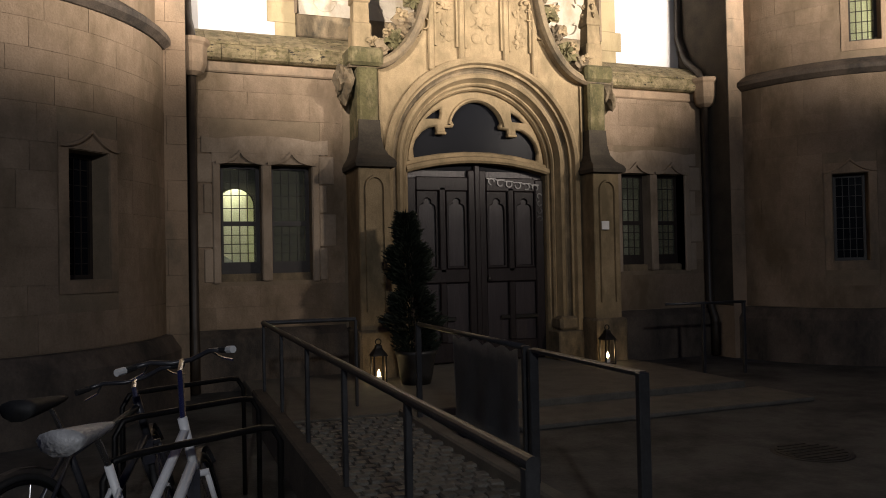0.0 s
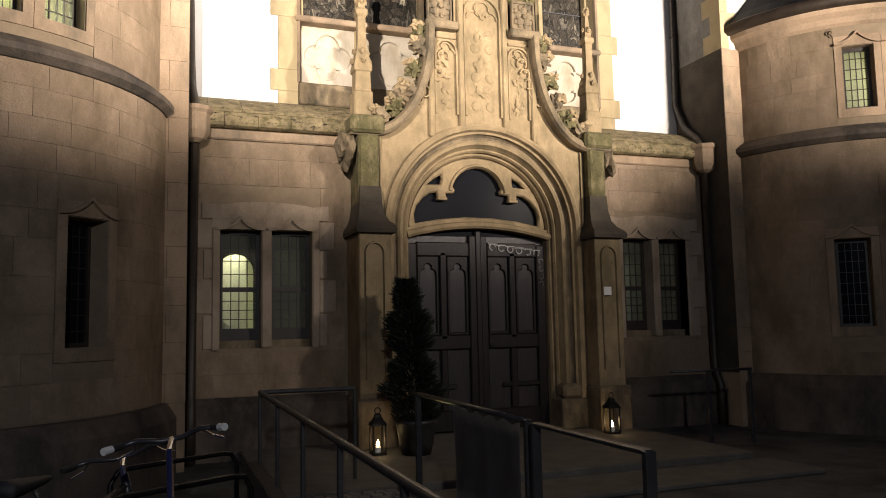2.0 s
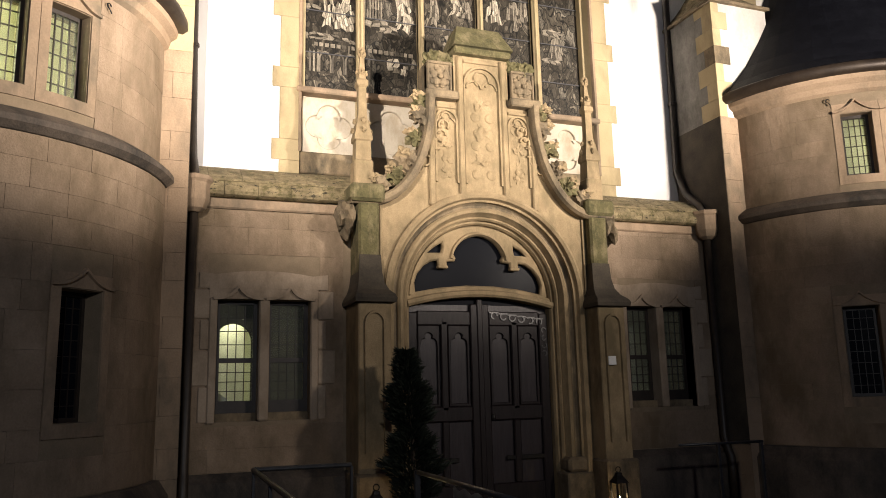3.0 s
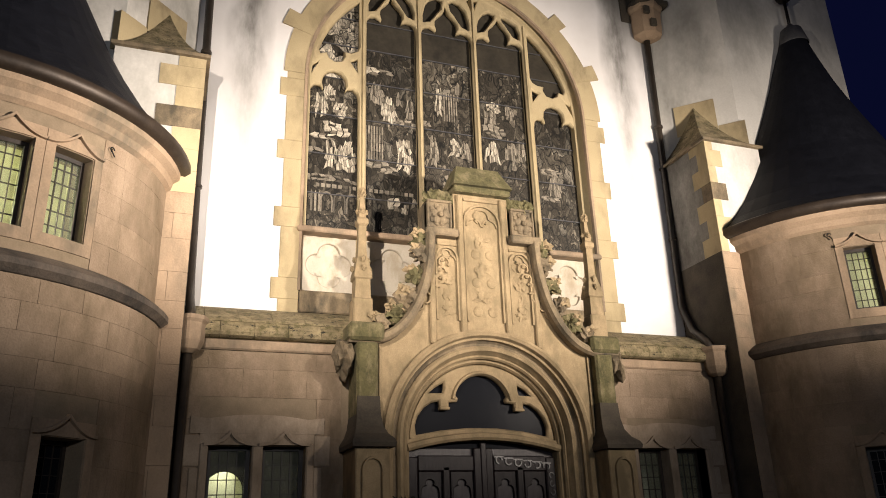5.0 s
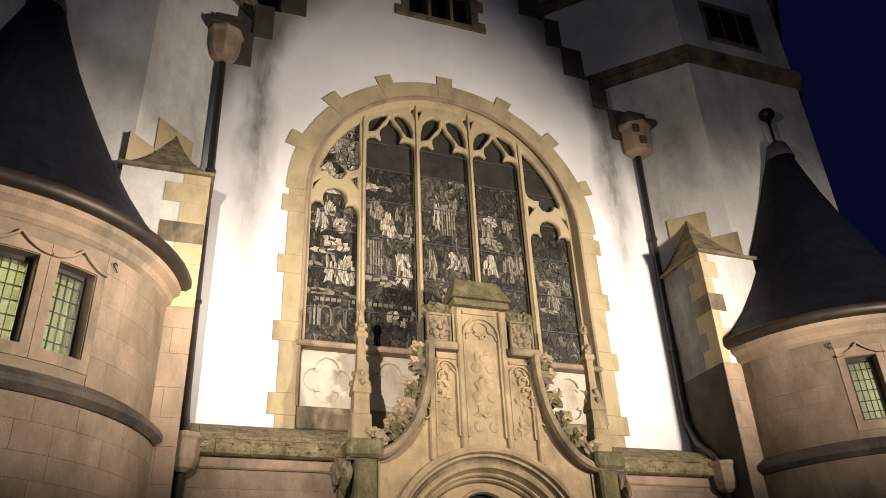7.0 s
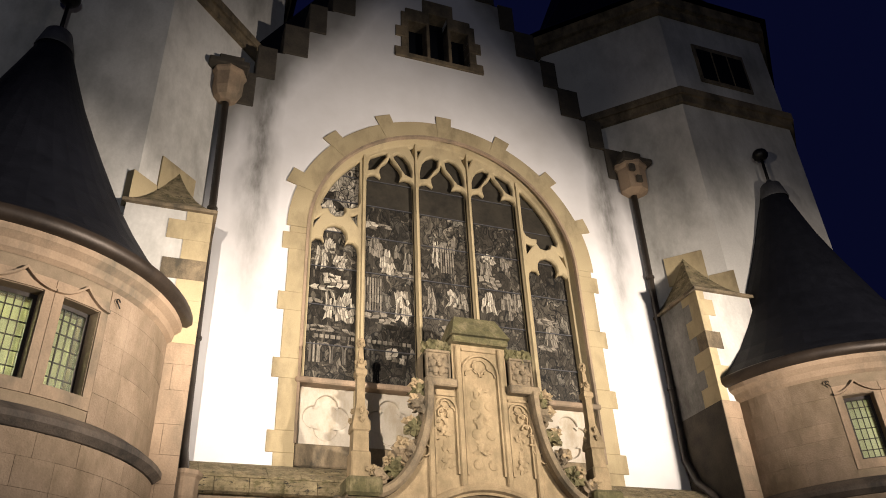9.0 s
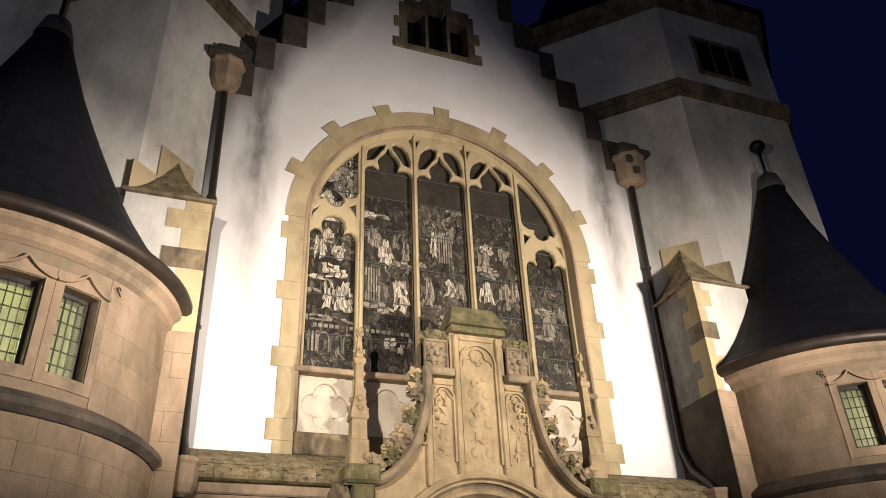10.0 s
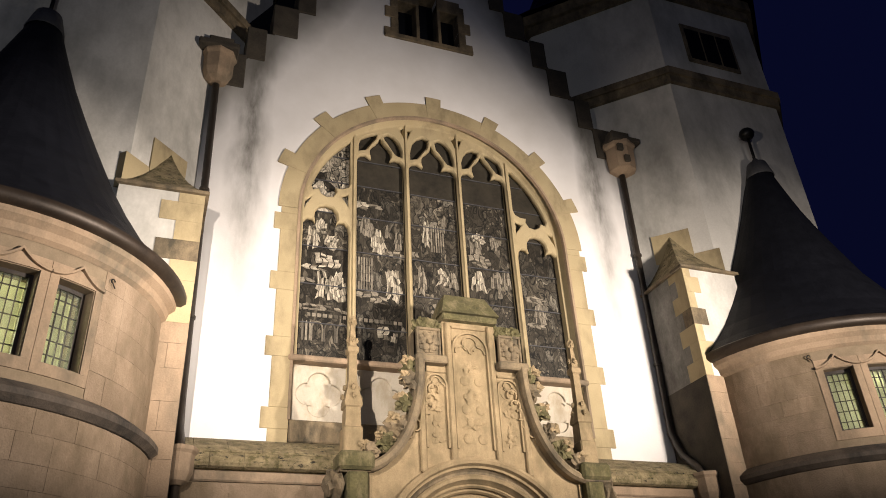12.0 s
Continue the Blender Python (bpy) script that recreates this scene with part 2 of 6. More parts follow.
def stained(name, cut, pale_gain, ground):
    """Leaded painted glass: dark glass with pale abstract pieces and fine lead lines, seen from outside."""
    m, nt, b = mat(name)
    c = coords(nt, (1, 1, 0.6))
    warp = node(nt, "ShaderNodeVectorMath", op="ADD")
    nn = node(nt, "ShaderNodeTexNoise")
    nn.inputs["Scale"].default_value = 3.0
    nt.links.new(c, nn.inputs["Vector"])
    nt.links.new(c, warp.inputs[0])
    nt.links.new(nn.outputs["Color"], warp.inputs[1])

    def cells(scale, feature="F1"):
        v = node(nt, "ShaderNodeTexVoronoi")
        v.feature = feature
        v.inputs["Scale"].default_value = scale
        nt.links.new(warp.outputs[0], v.inputs["Vector"])
        return v

    big_, small = cells(4.2), cells(12)
    e1, e2 = cells(4.2, "DISTANCE_TO_EDGE"), cells(12, "DISTANCE_TO_EDGE")
    pick = node(nt, "ShaderNodeSeparateColor")
    nt.links.new(big_.outputs["Color"], pick.inputs[0])
    pick2 = node(nt, "ShaderNodeSeparateColor")
    nt.links.new(small.outputs["Color"], pick2.inputs[0])
    figure = ramp(nt, pick.outputs[0], [(cut, (0, 0, 0)), (cut + 0.06, (1, 1, 1))])
    pale = ramp(nt, pick2.outputs[1], [(p, (0.62 * g * pale_gain, 0.56 * g * pale_gain, 0.45 * g * pale_gain)) for p, g in ((0.1, 0.35), (0.4, 0.68), (0.9, 1.0))])
    dark = ramp(nt, pick2.outputs[0], [(p, (0.055 * g * ground, 0.048 * g * ground, 0.037 * g * ground)) for p, g in ((0.3, 0.5), (0.8, 1.0), (0.98, 2.4))])
    col = mix(nt, figure, dark, pale)
    info = node(nt, "ShaderNodeObjectInfo")
    col = mix(nt, 1.0, col, ramp(nt, info.outputs["Random"], [(0.0, (0.4, 0.4, 0.4)), (1.0, (1, 1, 1))]), "MULTIPLY")
    wash = ramp(nt, tex(nt, 30, 4, 0.7, (1.5, 1, 0.4)), [(0.42, (0.35, 0.35, 0.35)), (0.6, (1, 1, 1))])
    col = mix(nt, 0.55, col, wash, "MULTIPLY")
    col = mix(nt, ramp(nt, e1.outputs["Distance"], [(0.015, (0, 0, 0)), (0.05, (1, 1, 1))]), (0.010, 0.010, 0.009), col)
    col = mix(nt, ramp(nt, e2.outputs["Distance"], [(0.02, (0.25, 0.25, 0.25)), (0.07, (1, 1, 1))]), (0.012, 0.011, 0.010), col)
    nt.links.new(col, b.inputs["Base Color"])
    b.inputs["Roughness"].default_value = 0.5
    b.inputs["Specular IOR Level"].default_value = 0.2
    bump(nt, b, e2.outputs["Distance"], 0.3, 0.01)
    return m


STAINED = stained("bright_stained_glass", 0.30, 1.2, 1.0)
GROUNDGLASS = stained("dark_stained_glass", 0.76, 0.36, 2.4)


def painted_pieces(name, dark, light):
    """Pale enamelled pieces, each of its own tone, with faint brush strokes."""
    m, nt, b = mat(name)
    geo = node(nt, "ShaderNodeNewGeometry")
    tone = ramp(nt, geo.outputs["Random Per Island"], [(0.0, dark), (0.35, tuple((p + q) / 2 for p, q in zip(dark, light))), (1.0, light)])
    stroke = ramp(nt, tex(nt, 38, 4, 0.7, (1.6, 1, 0.5)), [(0.38, (0.35, 0.35, 0.35)), (0.58, (1, 1, 1))])
    nt.links.new(mix(nt, 0.7, tone, stroke, "MULTIPLY"), b.inputs["Base Color"])
    b.inputs["Roughness"].default_value = 0.45
    return m


PALEGLASS = painted_pieces("pale_painted_glass", (0.13, 0.11, 0.082), (0.62, 0.56, 0.445))
DIMGLASS = painted_pieces("dim_painted_glass", (0.06, 0.052, 0.04), (0.34, 0.30, 0.235))
SKYGLASS = surface("plain_dark_leaded_glass", (0.022, 0.020, 0.017), (0.055, 0.048, 0.036), 2.5, 0.5, 12, 0.2, spec=0.1)


def flame():
    m, nt, b = mat("candle_flame")
    b.inputs["Base Color"].default_value = (1, 0.7, 0.3, 1)
    b.inputs["Emission Color"].default_value = (1, 0.72, 0.35, 1)
    b.inputs["Emission Strength"].default_value = 25.0
    return m


FLAME = flame()


# ---- mesh helpers ----
def thing(name, at, label, category, group="", kind=""):
    e = new(name)
    e.empty_display_size = 0.1
    e.location = at
    return tagged(e, label, category, group, kind)


def mesh(name, bm, material, smooth=False):
    bmesh.ops.recalc_face_normals(bm, faces=bm.faces)
    d = bpy.data.meshes.new(name)
    bm.to_mesh(d)
    bm.free()
    d.materials.append(material)
    if smooth:
        for p in d.polygons:
            p.use_smooth = True
    return d


def part(name, bm, material, parent, label="", smooth=False, kind=""):
    ob = new(name, mesh(name, bm, material, smooth))
    if parent:
        ob.parent = parent
        ob.matrix_parent_inverse = parent.matrix_basis.inverted()
    return tagged(ob, label, kind=kind)


def solo(name, bm, material, label, category, group="", kind="", smooth=False):
    return tagged(new(name, mesh(name, bm, material, smooth)), label, category, group, kind)


def box(bm, x0, x1, y0, y1, z0, z1, bev=0.0):
    r = bmesh.ops.create_cube(bm, size=1, matrix=Matrix.LocRotScale(((x0 + x1) / 2, (y0 + y1) / 2, (z0 + z1) / 2), None, (abs(x1 - x0), abs(y1 - y0), abs(z1 - z0))))
    if bev:
        es = {e for v in r["verts"] for e in v.link_edges}
        bmesh.ops.bevel(bm, geom=list(es), offset=bev, segments=1, affect="EDGES")
    return bm


def prism(bm, pts, y0, y1):
    """An outline in x, z pushed from y0 to y1."""
    a = [bm.verts.new((x, y0, z)) for x, z in pts]
    b = [bm.verts.new((x, y1, z)) for x, z in pts]
    bm.faces.new(a)
    bm.faces.new(b[::-1])
    for i in range(len(pts)):
        j = (i + 1) % len(pts)
        bm.faces.new((a[j], a[i], b[i], b[j]))
    return bm


def slab(bm, pts, z0, z1):
    """An outline in x, y pushed from z0 to z1."""
    a = [bm.verts.new((x, y, z0)) for x, y in pts]
    b = [bm.verts.new((x, y, z1)) for x, y in pts]
    bm.faces.new(a[::-1])
    bm.faces.new(b)
    for i in range(len(pts)):
        j = (i + 1) % len(pts)
        bm.faces.new((a[i], a[j], b[j], b[i]))
    return bm


def ribbon(bm, inner, outer, y0, y1):
    """A band between two equally long open lines in x, z, from y0 (front) to y1."""
    rows = [[bm.verts.new((p[0], y, p[1])) for p in line] for line, y in ((inner, y0), (outer, y0), (outer, y1), (inner, y1))]
    n = len(inner)
    for i in range(n - 1):
        for k in range(4):
            a, b = rows[k], rows[(k + 1) % 4]
            bm.faces.new((a[i], a[i + 1], b[i + 1], b[i]))
    for i in (0, n - 1):
        bm.faces.new([rows[k][i] for k in range(4)])
    return bm


def sweep(bm, line, profile, closed_profile=True):
    """A profile of (offset to the outside, y) pairs carried along a line in x, z."""
    n = len(line)
    rings = []
    for i, (x, z) in enumerate(line):
        ax, az = line[max(i - 1, 0)]
        bx, bz = line[min(i + 1, n - 1)]
        tx, tz = bx - ax, bz - az
        L = math.hypot(tx, tz) or 1
        nx, nz = -tz / L, tx / L
        rings.append([bm.verts.new((x + nx * o, y, z + nz * o)) for o, y in profile])
    m = len(profile)
    for a, b in zip(rings, rings[1:]):
        for k in range(m if closed_profile else m - 1):
            bm.faces.new((a[k], a[(k + 1) % m], b[(k + 1) % m], b[k]))
    if closed_profile:
        bm.faces.new(rings[0])
        bm.faces.new(rings[-1][::-1])
    return bm


def lathe(bm, cx, cy, prof, n=32, a0=0.0, a1=math.tau):
    full = abs(a1 - a0 - math.tau) < 1e-6
    k = n if full else n + 1
    rings = [[bm.verts.new((cx + r * math.cos(a0 + (a1 - a0) * i / n), cy + r * math.sin(a0 + (a1 - a0) * i / n), z)) for i in range(k)] for r, z in prof]
    for a, b in zip(rings, rings[1:]):
        for i in range(n):
            j = (i + 1) % k
            bm.faces.new((a[i], a[j], b[j], b[i]))
    return bm


def tube(bm, pts, r, n=8, cap=True):
    pts = [Vector(p) for p in pts]
    rings = []
    for i, p in enumerate(pts):
        t = (pts[min(i + 1, len(pts) - 1)] - pts[max(i - 1, 0)]).normalized()
        u = t.orthogonal().normalized() if i == 0 else (u - t * u.dot(t)).normalized()
        v = t.cross(u)
        rings.append([bm.verts.new(p + (u * math.cos(math.tau * k / n) + v * math.sin(math.tau * k / n)) * r) for k in range(n)])
    for a, b in zip(rings, rings[1:]):
        for k in range(n):
            bm.faces.new((a[k], a[(k + 1) % n], b[(k + 1) % n], b[k]))
    if cap:
        bm.faces.new(rings[0][::-1])
        bm.faces.new(rings[-1])
    return bm


def ball(bm, c, r, seg=8, scale=(1, 1, 1)):
    bmesh.ops.create_uvsphere(bm, u_segments=seg, v_segments=max(4, seg // 2), radius=r, matrix=Matrix.LocRotScale(c, None, scale))
    return bm


def arc(cx, cz, r, a0, a1, n, rz=None):
    rz = r if rz is None else rz
    return [(cx + r * math.cos(radians(a0 + (a1 - a0) * i / n)), cz + rz * math.sin(radians(a0 + (a1 - a0) * i / n))) for i in range(n + 1)]


B = bmesh.new


def lump(bm, c, r, seed, scale=(1, 1, 1), rough=0.55):
    """A knobbly carved lump, like weathered leaf work."""
    got = bmesh.ops.create_icosphere(bm, subdivisions=3, radius=1.0)
    for v in got["verts"]:
        p = v.co.copy()
        k = 1 + rough * noise.noise(p * 1.7 + Vector((seed * 3.1, seed * 1.7, 0))) + rough * 0.6 * noise.noise(p * 4.0 + Vector((0, seed, seed * 2.3)))
        v.co = Vector((c[0] + p.x * k * r * scale[0], c[1] + p.y * k * r * scale[1], c[2] + p.z * k * r * scale[2]))
    return bm


def plate(name, loops, y, depth, bevel, material, parent, label=""):
    """A stone plate in x, z with pierced openings: the first loop is its rim, the others are holes. y: its front."""
    c = bpy.data.curves.new(name, "CURVE")
    c.dimensions, c.fill_mode, c.extrude, c.bevel_depth, c.bevel_resolution, c.offset = "2D", "BOTH", depth / 2 - bevel, bevel, 0, -bevel
    for loop in loops:
        sp = c.splines.new("POLY")
        sp.points.add(len(loop) - 1)
        for pt, (px, pz) in zip(sp.points, loop):
            pt.co = (px, pz, 0, 1)
        sp.use_cyclic_u = True
    tmp = bpy.data.objects.new(name, c)
    d = bpy.data.meshes.new_from_object(tmp)
    bpy.data.objects.remove(tmp)
    bpy.data.curves.remove(c)
    d.transform(Matrix(((1, 0, 0, 0), (0, 0, -1, y + depth / 2), (0, 1, 0, 0), (0, 0, 0, 1))))
    d.materials.clear()
    d.materials.append(material)
    ob = new(name, d)
    ob.parent = parent
    ob.matrix_parent_inverse = parent.matrix_basis.inverted()
    return tagged(ob, label)


def mirrored(half):
    """A closed loop from its left half, listed from the foot to the crown."""
    return half + [(-p, q) for p, q in half[::-1] if abs(p) > 1e-6]

# ---- setting: ground ----
bm = B()
box(bm, -300, 300, -300, 300, -0.3, 0.0)
solo("ground", bm, PAVING, "dark worn paving of the forecourt at night", "ground", kind="structure")

# ---- setting: white upper wall with stepped gable, arched window opening ----
WIN_R, WIN_C, WIN_B = 2.45, 8.6, 5.06   # arch radius, its centre height, foot of the opening
UP_W, LOW_Y = 4.15, -0.61
steps = []
x, z = 3.95, 10.9
while x > 0.3:
    steps += [(x, z), (x, z + 0.72)]
    x -= 0.44
    z += 0.72
apex = z
right_edge = steps
bm = B()
for s in (-1, 1):
    hole = [(0, WIN_C + 2.72)] + [(s * 2.72 * math.sin(radians(a)), WIN_C + 2.72 * math.cos(radians(a))) for a in range(6, 91, 6)] + [(s * 2.72, 4.5), (s * UP_W, 4.5), (s * UP_W, 10.9)]
    slit = [(0, 14.55), (s * 0.2, 14.55), (s * 0.2, 14.25), (s * 0.66, 14.25), (s * 0.66, 13.1), (0, 13.1)]
    out = hole + [(s * px, pz) for px, pz in right_edge] + [(0, apex)] + slit
    prism(bm, out, 0.0, 0.5)
solo("wall_upper", bm, WHITE, "whitewashed rendered gable wall with dark run-off streaks", "wall", kind="structure")

# stepped coping stones along the gable, dark with soot
coping = thing("gable_coping", (0, 0.2, 10.9), "soot-blackened stepped sandstone coping of the gable", "coping", kind="structure")
for s in (-1, 1):
    for k in range(0, len(right_edge), 2):
        px, pz = right_edge[k]
        bm = B()
        w = 0.30 if (k // 2) % 2 else 0.42
        box(bm, s * (px - w), s * (px + 0.05), -0.035, 0.54, pz + 0.02, pz + 0.78, 0.012)
        part("stone", bm, DARKSTONE, coping)

# hollow behind the gable openings and the roof behind
bm = B()
box(bm, -0.9, 0.9, 0.62, 0.7, 12.9, 14.7)
solo("louvre_backing", bm, DARKSTONE, "dark loft behind the small gable window", "wall", kind="structure")
bm = B()
prism(bm, [(-4.7, 10.6), (4.7, 10.6), (4.7, 11.2), (0.0, 18.6), (-4.7, 11.2)], 0.55, 9.0)
solo("nave_roof", bm, SLATE, "steep dark slate roof behind the gable", "roof", kind="structure")

# small three-light gable window with toothed stone surround
gw = thing("window_1", (0, 0, 13.1), "small dark three-light gable window with toothed stone surround", "window", kind="structure")
for x0, x1, z1 in ((-0.66, -0.27, 14.05), (-0.2, 0.2, 14.4), (0.27, 0.66, 14.05)):
    bm = B()
    box(bm, x0, x1, 0.25, 0.28, 13.1, z1)
    part("pane", bm, PANE, gw)
for x0, x1, z0, z1 in ((-0.27, -0.2, 13.1, 14.25), (0.2, 0.27, 13.1, 14.25)):
    bm = B()
    box(bm, x0, x1, -0.02, 0.3, z0, z1, 0.01)
    part("mullion", bm, WEATHERED_SHADED, gw)
for s in (-1, 1):
    for z0, z1, w in ((13.0, 13.25, 0.30), (13.25, 13.55, 0.16), (13.55, 13.85, 0.28), (13.85, 14.3, 0.16)):
        bm = B()
        box(bm, s * 0.655, s * (0.655 + w), -0.03, 0.3, z0, z1, 0.012)
        part("stone", bm, WEATHERED_SHADED, gw)
    bm = B()
    box(bm, s * 0.2, s * 0.72, -0.035, 0.3, 14.05, 14.42, 0.012)
    part("stone", bm, WEATHERED_SHADED, gw)
bm = B()
box(bm, -0.34, 0.34, -0.035, 0.3, 14.4, 14.8, 0.012)
part("stone", bm, WEATHERED_SHADED, gw)
bm = B()
box(bm, -0.95, 0.95, -0.05, 0.3, 12.98, 13.1, 0.012)
part("sill", bm, WEATHERED_SHADED, gw)

# ---- setting: lower front wall with window openings ----
WX0, WX1, WZ0, WZ1 = 2.38, 3.54, 1.36, 2.87
for s, nm in ((-1, "wall_lower_west"), (1, "wall_lower_east")):
    bm = B()
    xs = (1.35, WX0, 2.93, 2.985, WX1, 4.2)
    # a backing wall built round the two lights
    box(bm, s * 1.35, s * WX0, LOW_Y + 0.008, 0.0, 0, 4.2)
    box(bm, s * WX1, s * 4.3, LOW_Y + 0.008, 0.0, 0, 4.2)
    box(bm, s * WX0, s * WX1, LOW_Y + 0.008, 0.0, 0, WZ0)
    box(bm, s * WX0, s * WX1, LOW_Y + 0.008, 0.0, WZ1, 4.2)
    solo(nm, bm, MORTAR, "sandstone ashlar ground-floor wall beside the portal", "wall", kind="structure")
WALLS = {-1: bpy.data.objects["wall_lower_west"], 1: bpy.data.objects["wall_lower_east"]}


def room(name, x0, x1, y0, y1, z0, z1, watts, at):
    """A plain lit room behind a window, open to the front."""
    bm = B()
    box(bm, x0, x1, y1, y1 + 0.05, z0, z1)
    box(bm, x0 - 0.05, x0, y0, y1, z0, z1)
    box(bm, x1, x1 + 0.05, y0, y1, z0, z1)
    box(bm, x0, x1, y0, y1, z0 - 0.05, z0)
    box(bm, x0, x1, y0, y1, z1, z1 + 0.05)
    solo(name, bm, PLASTER_IN, "plain yellowish plastered room behind the window", "room", kind="structure")
    if watts:
        d = bpy.data.lights.new("room_lamp", "POINT")
        d.energy, d.shadow_soft_size, d.color = watts, 0.12, (1.0, 0.98, 0.70)
        new("room_lamp", d).location = at


room("room_west", -3.9, -1.5, 0.02, 2.2, 0.8, 3.6, 28, (-3.05, 0.62, 2.9))
room("room_east", 1.5, 3.9, 0.02, 2.2, 0.8, 3.6, 0.6, (2.4, 1.4, 3.1))

# dark inner wall with a lit archway behind the west window
inner = thing("interior_wall", (-2.7, 0.36, 0.8), "dark inner wall with a bright archway behind the window", "wall", kind="structure")
plate("arch_wall", [[(-3.72, 0.82), (-1.52, 0.82), (-1.52, 3.58), (-3.72, 3.58)], [(-3.50, 1.2), (-3.02, 1.2), (-3.02, 2.40)] + arc(-3.26, 2.40, 0.24, 15, 165, 10) + [(-3.50, 2.40)]], 0.34, 0.05, 0.01, DARKSTONE, inner)
bm = B()
prism(bm, [(-3.47, 1.2), (-3.2, 1.2), (-3.3, 1.62), (-3.47, 1.75)], 0.40, 0.42)
part("white_fold", bm, WHITEPLATE, inner, "white cloth hanging in the archway")


def twin_window(s, nm):
    """Paired stone-framed window with ogee drip moulds and sash frames."""
    w = thing(nm, (s * 2.96, LOW_Y, WZ0), "twin stone-framed window with ogee heads and dark leaded sashes", "window", "ground-floor windows", "structure")
    mid0, mid1 = 2.90, 3.03
    y = LOW_Y
    # stone surround, toothed into the wall
    for x0, x1, z0, z1, nme in ((WX0 - 0.10, WX0, WZ0 - 0.02, WZ1 + 0.02, "jamb"), (WX1, WX1 + 0.10, WZ0 - 0.02, WZ1 + 0.02, "jamb"), (mid0, mid1, WZ0, WZ1, "mullion")):
        bm = B()
        box(bm, s * x0, s * x1, y - 0.03, y + 0.3, z0, z1, 0.018)
        part(nme, bm, DRESSED, w)
    for side, xa in ((-1, WX0 - 0.1), (1, WX1 + 0.1)):
        for z0, z1, ww in ((1.36, 1.78, 0.10), (1.80, 2.22, 0.22), (2.24, 2.6, 0.10), (2.62, 2.98, 0.2)):
            bm = B()
            box(bm, s * xa, s * (xa + side * ww), y - 0.018, y + 0.05, z0, z1, 0.008)
            part("quoin", bm, DRESSED, w)
    bm = B()
    prism(bm, [(s * (WX0 - 0.22), WZ1 + 0.13), (s * (WX1 + 0.22), WZ1 + 0.13), (s * (WX1 + 0.22), WZ1 + 0.33)] + [(s * (2.96 + 0.60 * k / 4), WZ1 + 0.36 - 0.055 * (k / 4) ** 2) for k in range(4, -5, -1)] + [(s * (WX0 - 0.22), WZ1 + 0.33)], y - 0.02, y + 0.1)
    prism(bm, [(s * (WX0 - 0.1), WZ1), (s * (WX1 + 0.1), WZ1), (s * (WX1 + 0.1), WZ1 + 0.14), (s * (WX0 - 0.1), WZ1 + 0.14)], y - 0.015, y + 0.2)
    part("lintel", bm, DRESSED, w)
    for x0, x1 in ((WX0, mid0), (mid1, WX1)):
        c, h = (x0 + x1) / 2, (x1 - x0) / 2
        line = [(c - h - 0.05, WZ1 + 0.0), (c - h * 0.75, WZ1 + 0.012), (c - h * 0.4, WZ1 + 0.045), (c - h * 0.15, WZ1 + 0.10), (c, WZ1 + 0.15), (c + h * 0.15, WZ1 + 0.10), (c + h * 0.4, WZ1 + 0.045), (c + h * 0.75, WZ1 + 0.012), (c + h + 0.05, WZ1 + 0.0)]
        bm = B()
        sweep(bm, [(s * p, q) for p, q in line], [(-0.02, y - 0.01), (-0.02, y - 0.055), (0.02, y - 0.055), (0.02, y - 0.01)])
        part("drip_mould", bm, DRESSED, w)
        # sash
        sash = B()
        f = 0.05
        for a, b2, c0, c1 in ((x0, x0 + f, WZ0 + 0.1, WZ1), (x1 - f, x1, WZ0 + 0.1, WZ1), (x0 + f, x1 - f, WZ1 - f, WZ1), (x0 + f, x1 - f, WZ0 + 0.1, WZ0 + 0.25), (x0 + f, x1 - f, 2.08, 2.14)):
            box(sash, s * a, s * b2, y + 0.2, y + 0.25, c0, c1)
        sash_ob = part("window_frame", sash, WINFRAME, w)
        for z0, z1 in ((WZ0 + 0.25, 2.08), (2.14, WZ1 - 0.05)):
            bm = B()
            box(bm, s * (x0 + f), s * (x1 - f), y + 0.222, y + 0.228, z0, z1)
            g = part("pane", bm, CLEAR, w)
            g.visible_shadow = False
            lead = B()
            for k in range(1, 4):
                xx = x0 + f + (x1 - x0 - 2 * f) * k / 4
                box(lead, s * (xx - 0.005), s * (xx + 0.005), y + 0.214, y + 0.236, z0, z1)
            for k in range(1, 4):
                zz = z0 + (z1 - z0) * k / 4
                box(lead, s * (x0 + f), s * (x1 - f), y + 0.216, y + 0.234, zz - 0.005, zz + 0.005)
            part("lead_bar", lead, WINFRAME, w)
        # Sill in darker stone: the shade on its slope is put into colour.
        bm = B()
        box(bm, s * x0, s * x1, y + 0.10, y + 0.25, WZ0 - 0.02, WZ0 + 0.1, 0.01)
        part("window_sill", bm, WEATHERED_SHADED, w)


twin_window(-1, "window_2")
twin_window(1, "window_3")

